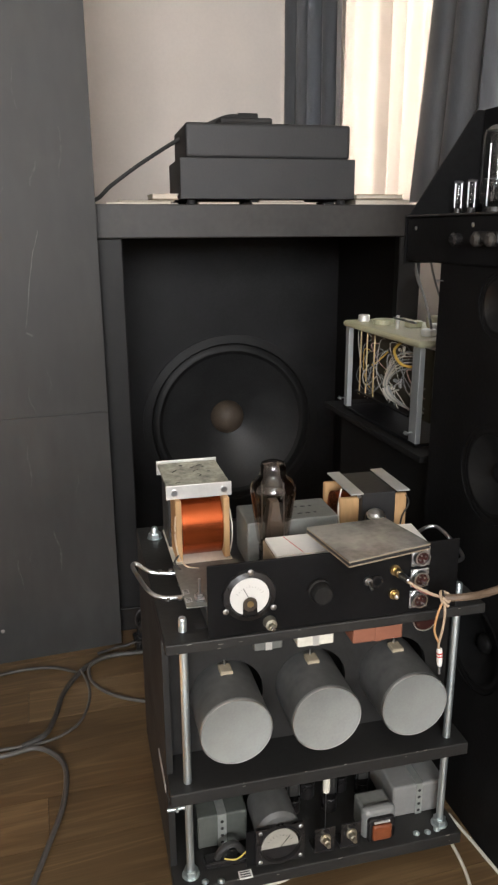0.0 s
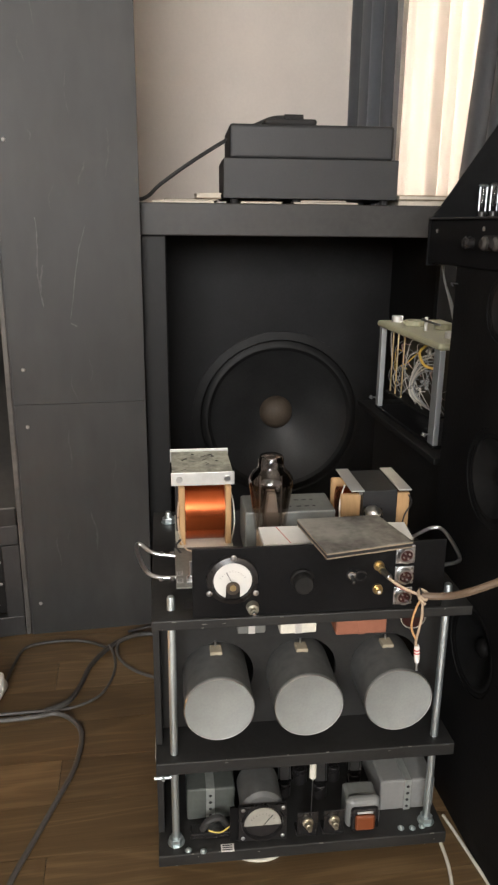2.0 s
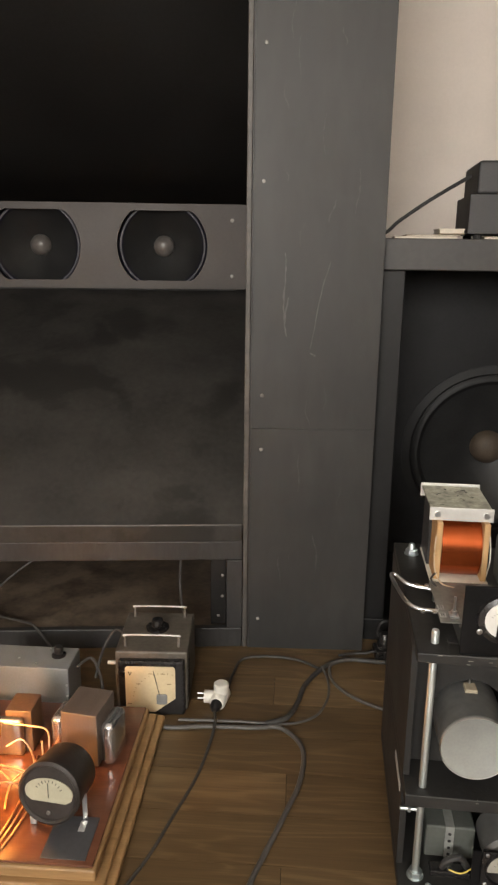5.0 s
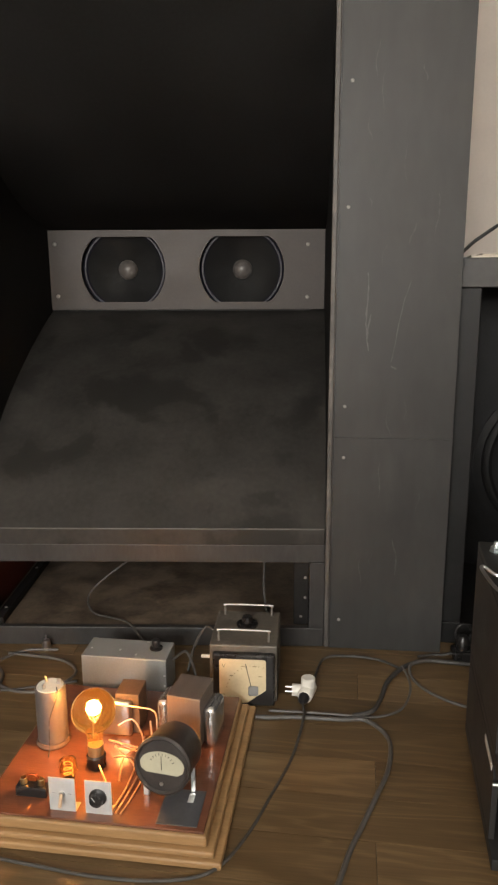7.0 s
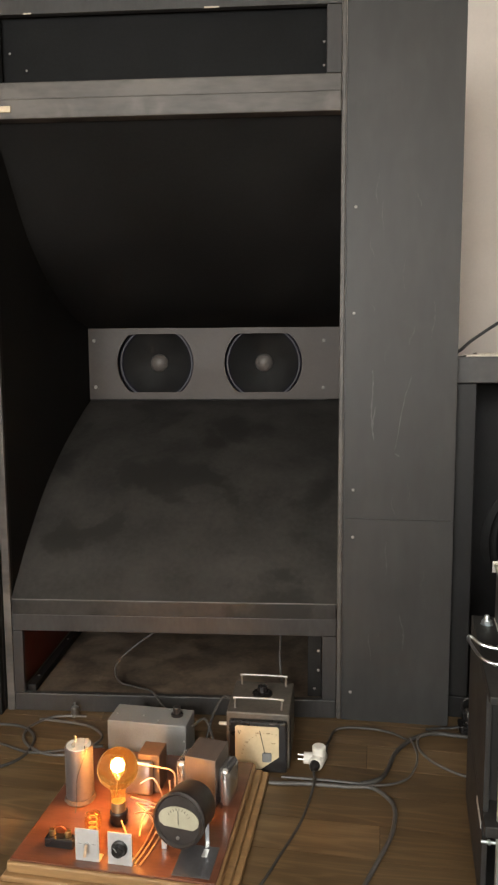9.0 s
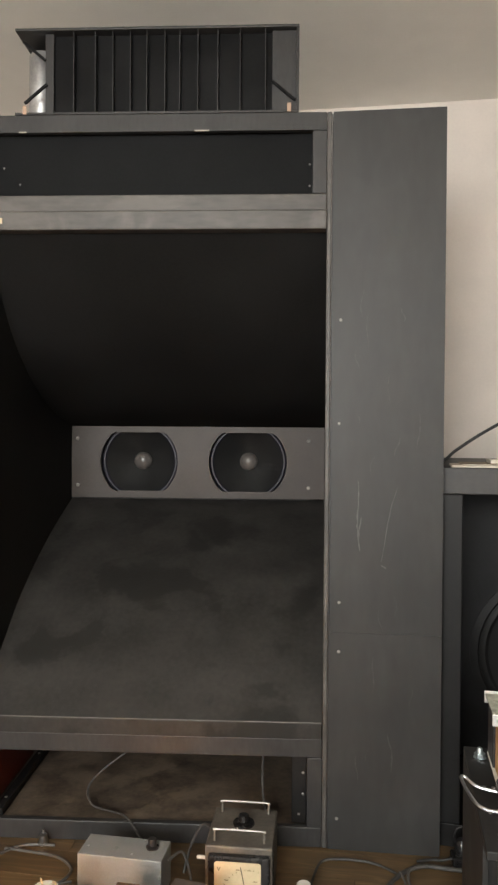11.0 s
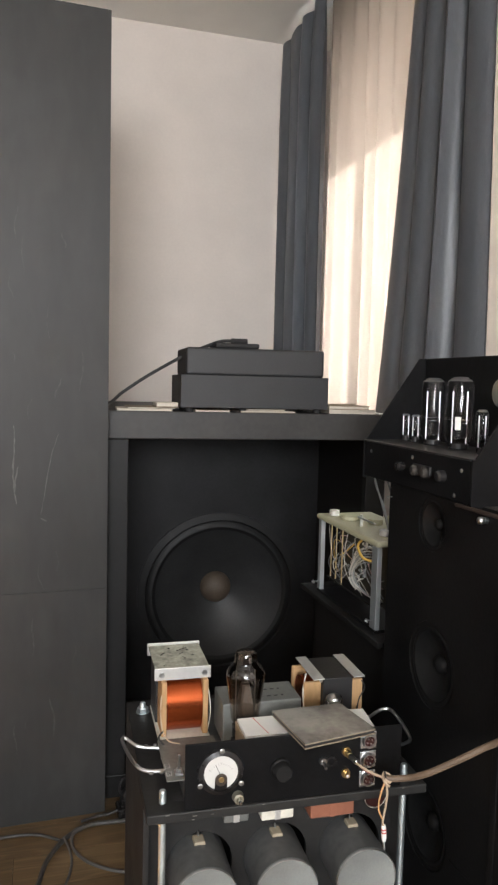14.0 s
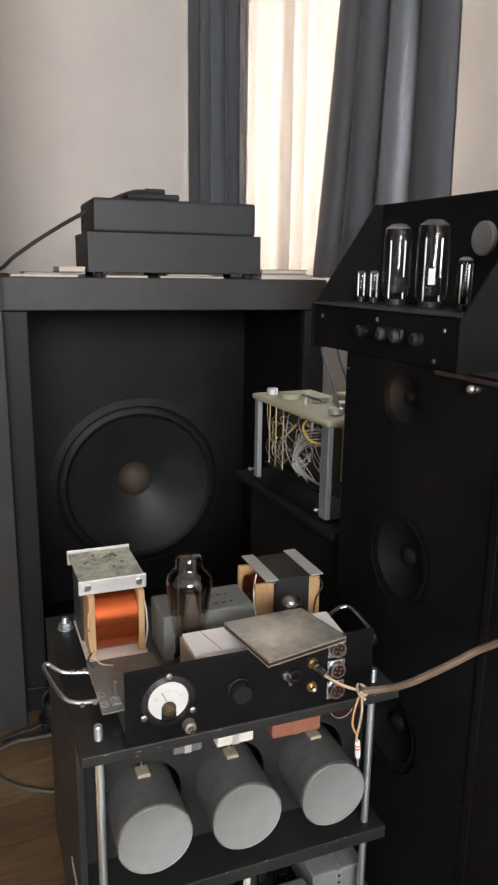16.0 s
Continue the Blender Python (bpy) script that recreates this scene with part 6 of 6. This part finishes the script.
dialp = [(-0.062, 0.012), (0.01, 0.012), (0.06, 0.05), (0.06, 0.132), (0.055, 0.137), (-0.057, 0.137), (-0.062, 0.132)]
dl = part("dial", prism(dialp, -0.1065, -0.1052), mat("yellowed_dial", (0.6, 0.5, 0.32), 0.55, var=0.1, scale=20), vm, "yellowed dial")
part("needle", box(-0.0009, 0.0009, -0.108, -0.107, 0, 0.072, m=pose(0.022, 0, 0.055, 0, -12, 0)), INK, vm)
part("pivot_cover", box(0.014, 0.04, -0.1085, -0.107, 0.036, 0.062, 0.004), GREYBOX, vm)
for k in range(12):
    a = radians(12 + k * 9)
    part("tick", box(-0.0006, 0.0006, -0.1075, -0.1067, 0.072, 0.076, m=pose(0.03, 0, 0.045, 0, -math.degrees(a) + 30, 0)), FADED, vm)
for x, z in ((-0.03, 0.09), (0.03, 0.118), (-0.052, 0.035), (-0.01, 0.016), (0.045, 0.09), (0.0, 0.118)):
    part("print_bar", box(x - 0.005, x + 0.005, -0.1075, -0.1067, z - 0.001, z + 0.001), FADED, vm)
vt = bpy.data.curves.new("letter_v", "FONT")
vt.body, vt.size, vt.extrude = "V", 0.016, 0.0002
tmp = bpy.data.objects.new("tmp", vt)
scene.collection.objects.link(tmp)
bpy.context.view_layer.update()
vme = bpy.data.meshes.new_from_object(tmp.evaluated_get(bpy.context.evaluated_depsgraph_get()))
bpy.data.objects.remove(tmp)
vme.materials.clear()
vme.materials.append(INK)
vo = new("letter", vme)
vo.parent, vo.matrix_basis = vm, pose(-0.055, -0.1069, 0.112, 90, 0, 0)
for y in (-0.06, 0.09):
    part("wire_handle", tube_path([(-0.068, y, 0.164), (-0.068, y, 0.19), (-0.062, y, 0.196), (0.058, y, 0.196), (0.064, y, 0.19), (0.064, y, 0.164)], 0.003, 8), mat("dull_wire", (0.3, 0.29, 0.27), 0.45, 0.6), vm, "bright wire handle", True)
part("knob", lathe([(0.03, 0), (0.03, 0.006), (0.016, 0.01), (0.014, 0.026), (0, 0.028)], 10, pose(0.0, 0.03, 0.165)), BAKELITE, vm, "black fluted knob")
for k in range(8):
    part("vent_slot", box(0.0882, 0.0892, -0.07, -0.035, 0.03 + k * 0.014, 0.036 + k * 0.014), DARK, vm)
    part("vent_slot", box(0.074, 0.081, -0.1062, -0.1052, 0.02 + k * 0.0145, 0.026 + k * 0.0145), DARK, vm)
part("terminal", rod(0.005, 0.03, 12, pose(-0.09, -0.03, 0.1, 0, -90, 0)), CREAM, vm)

WHITEPL = mat("white_plastic", (0.66, 0.64, 0.58), 0.4, var=0.06)
pg = thing("adaptor_plug", pose(-0.14, 1.6, 0.024), "white mains adaptor with a black plug in it", "plug")
part("body", lathe([(0, -0.03), (0.017, -0.03), (0.02, -0.025), (0.02, 0.025), (0.017, 0.03), (0, 0.03)], 28, pose(0, 0, 0, 90, 0, -12)), WHITEPL, pg, smooth=True)
part("branch", lathe([(0, 0), (0.019, 0), (0.019, 0.022), (0.016, 0.025), (0, 0.025)], 28, pose(0.002, 0.004, 0.014)), WHITEPL, pg, smooth=True)
part("branch", lathe([(0, 0), (0.016, 0), (0.016, 0.026), (0, 0.026)], 28, pose(-0.014, 0, 0.002, 0, -90, 0)), WHITEPL, pg, smooth=True)
for z in (-0.004, 0.01):
    part("pin", rod(0.0022, 0.018, 8, pose(-0.04, 0, z, 0, -90, 0)), STEEL, pg)
part("black_plug", lathe([(0, 0), (0.015, 0), (0.013, 0.014), (0.006, 0.024), (0, 0.024)], 20, pose(-0.006, -0.03, 0, 90, 0, -12)), BAKELITE, pg, "black plug", True)

# ---- cables on the floor ----
DUSTCORD = mat("dusty_cord", (0.042, 0.0395, 0.036), 0.55, var=0.3, scale=30)
GREYCORD = mat("grey_cord", (0.075, 0.07, 0.065), 0.45, var=0.2)


def cable(label, pts, r, material, z=None):
    c = thing("floor_cable", pose(0, 0, 0), label, "cable", "cables on the floor")
    part("cord", tube_path([(p[0], p[1], p[2] if len(p) > 2 else r) for p in pts], r, 8), material, c, smooth=True)


cable("thick grey cable curving across the floorboards", [(-0.265, 1.497), (-0.235, 1.497), (-0.16, 1.508), (-0.05, 1.512), (0.01, 1.518), (0.055, 1.475), (0.07, 1.42), (0.06, 1.33), (0.032, 1.243), (0.0, 1.15), (-0.026, 1.075), (-0.06, 0.95), (-0.15, 0.7), (-0.2, 0.3)], 0.0056, GREYCORD)
cable("thick dark cable running under the subwoofer", [(-0.02, 1.53), (0.03, 1.55, 0.012), (0.055, 1.62), (0.075, 1.7), (0.12, 1.78), (0.17, 1.825), (0.21, 1.835), (0.25, 1.832), (0.33, 1.83), (0.4, 1.84)], 0.0065, DUSTCORD)
cable("thin black lead from the white adaptor", [(-0.15, 1.56, 0.022), (-0.145, 1.53, 0.016), (-0.142, 1.5, 0.018), (-0.15, 1.43), (-0.165, 1.33), (-0.195, 1.22), (-0.23, 1.1), (-0.28, 1.0, 0.005), (-0.36, 0.965), (-0.48, 0.955), (-0.62, 0.965), (-0.78, 0.985), (-0.95, 1.03)], 0.0036, DUSTCORD)
cable("thin dark cable looping by the wing panel", [(-0.13, 1.64), (-0.12, 1.74), (-0.098, 1.816), (-0.02, 1.835), (0.058, 1.823), (0.12, 1.78)], 0.004, DUSTCORD)
cable("thin grey cable looping towards the rack", [(0.2, 1.822, 0.016), (0.15, 1.80, 0.012), (0.142, 1.755, 0.006), (0.16, 1.705), (0.2, 1.657), (0.27, 1.615), (0.36, 1.6), (0.42, 1.62)], 0.0042, GREYCORD)
cable("thin grey lead joining the thick dark cable", [(0.0, 1.53), (0.06, 1.545), (0.105, 1.58), (0.13, 1.64), (0.138, 1.7), (0.132, 1.755), (0.12, 1.785, 0.012)], 0.0035, GREYCORD)
cable("thin grey lead along the horn base", [(-0.235, 1.53), (-0.1, 1.535), (0.0, 1.532)], 0.004, GREYCORD)
cable("thin lead from the control box to the voltmeter", [(-0.505, 1.6, 0.09), (-0.475, 1.63, 0.1), (-0.45, 1.62, 0.05), (-0.44, 1.6)], 0.004, DUSTCORD)
cable("thin lead rising behind the voltmeter", [(-0.41, 1.72, 0.12), (-0.44, 1.74, 0.12), (-0.47, 1.72, 0.07), (-0.485, 1.69)], 0.004, DUSTCORD)
cable("coiled dark cable beside the breadboard", [(-1.3, 1.62), (-1.15, 1.667), (-1.06, 1.66), (-1.0, 1.6), (-0.99, 1.5), (-1.05, 1.43), (-1.15, 1.42), (-1.25, 1.48)], 0.0045, DUSTCORD)
cable("coiled thin dark cable beside the breadboard", [(-1.04, 1.72), (-0.963, 1.716), (-0.86, 1.7), (-0.8, 1.64), (-0.84, 1.55), (-0.93, 1.53), (-1.02, 1.58), (-1.05, 1.66), (-1.0, 1.74), (-0.9, 1.76)], 0.0045, GREYCORD)
cable("coiled thin dark cable against the control box", [(-1.2, 1.52), (-1.1, 1.56), (-0.98, 1.53), (-0.88, 1.56), (-0.78, 1.6)], 0.004, DUSTCORD)
cable("black lead hanging inside the horn base", [(-0.3, 2.0, 0.25), (-0.3, 1.97, 0.16), (-0.29, 1.95, 0.08), (-0.27, 1.93, 0.056)], 0.004, DUSTCORD)
cable("dark lead curled inside the horn base", [(-0.62, 2.05, 0.27), (-0.75, 2.0, 0.2), (-0.86, 1.95, 0.11), (-0.84, 1.9, 0.065), (-0.76, 1.87, 0.062), (-0.7, 1.83, 0.07), (-0.64, 1.79, 0.03)], 0.0035, DUSTCORD)
nl = thing("jack_plug", pose(-0.94, 1.765, 0), "small chrome jack plug standing on the floor", "plug")
part("shell", lathe([(0.012, 0), (0.014, 0.006), (0.012, 0.03), (0.006, 0.034), (0, 0.034)], 16), STEEL, nl, smooth=True)
part("tip", rod(0.003, 0.012, 8, pose(0, 0, 0.034)), STEEL, nl)

# power strip and plugs in the gap beside the wing
ps = thing("power_strip", pose(0.33, 1.872, 0, 0, 0, 6), "black power strip with dark and white plugs beside the rack", "power strip")
part("body", box(-0.06, 0.14, -0.027, 0.027, 0, 0.032, 0.005), BAKELITE, ps)
part("rim", box(-0.05, 0.13, -0.018, 0.018, 0.0322, 0.0345, 0.001), CORD, ps)
pb = part("plug", lathe([(0.021, 0.0346), (0.022, 0.045), (0.02, 0.062), (0.012, 0.075), (0, 0.076)], 24, pose(-0.03, 0, 0)), BAKELITE, ps, "black plug with a strap loop", True)
part("strap_loop", tube_path([(-0.048, 0, 0.06), (-0.053, 0, 0.085), (-0.045, 0, 0.105), (-0.03, 0, 0.112), (-0.015, 0, 0.105), (-0.008, 0, 0.085), (-0.012, 0, 0.06)], 0.0035, 8), BAKELITE, pb, smooth=True)
part("plug", lathe([(0, 0.0), (0.018, 0.0), (0.021, 0.006), (0.02, 0.04), (0.014, 0.048), (0, 0.048)], 24, pose(0.0, 0, 0.057, 0, 80, 0)), BAKELITE, ps, "black angled plug", True)
part("plug", lathe([(0, 0.0), (0.017, 0.0), (0.019, 0.004), (0.019, 0.016), (0.015, 0.02), (0, 0.02)], 24, pose(0.049, 0, 0.0648, 0, 80, 0)), WHITEPL, ps, "white plug", True)
part("label", box(0.012, 0.04, -0.0282, -0.0272, 0.006, 0.016), WHITEPL, ps)
part("lead", tube_path([(-0.06, 0, 0.018), (-0.085, 0.0, 0.012), (-0.11, 0.01, 0.006), (-0.16, 0.0, 0.006)], 0.004, 8), CORD, ps, smooth=True)

# ---- floor planks ----
PW, GAP = 0.126, 0.0014
rnd = random.Random(21)
cache = {}


def plank_mesh(length):
    if length not in cache:
        bm = box(0, length - GAP, 0, PW - GAP, -0.016, 0.0)
        me = bpy.data.meshes.new("plank")
        bm.to_mesh(me)
        bm.free()
        me.materials.append(WOODFLOOR)
        cache[length] = me
    return cache[length]


y, row = 1.115 - 33 * PW, 0
BUTTS = {32: 0.027, 33: 0.62, 34: 0.033, 35: -0.55, 36: 0.5, 37: -0.005}
while y < WY - 0.02:
    x = X0
    first = (0.4, 1.0, 0.7, 1.15, 0.5)[row % 5] if row not in BUTTS else round((BUTTS[row] - X0) % 1.2, 3)
    lengths = [first]
    while sum(lengths) + 1.2 < WX - X0:
        lengths.append(1.2)
    lengths.append(round(WX - X0 - sum(lengths), 3))
    for ln in lengths:
        if ln > 0.05:
            p = new("plank", plank_mesh(ln))
            p.parent = floor
            p.location = (x, y, 0)
        x += ln
    y += PW
    row += 1
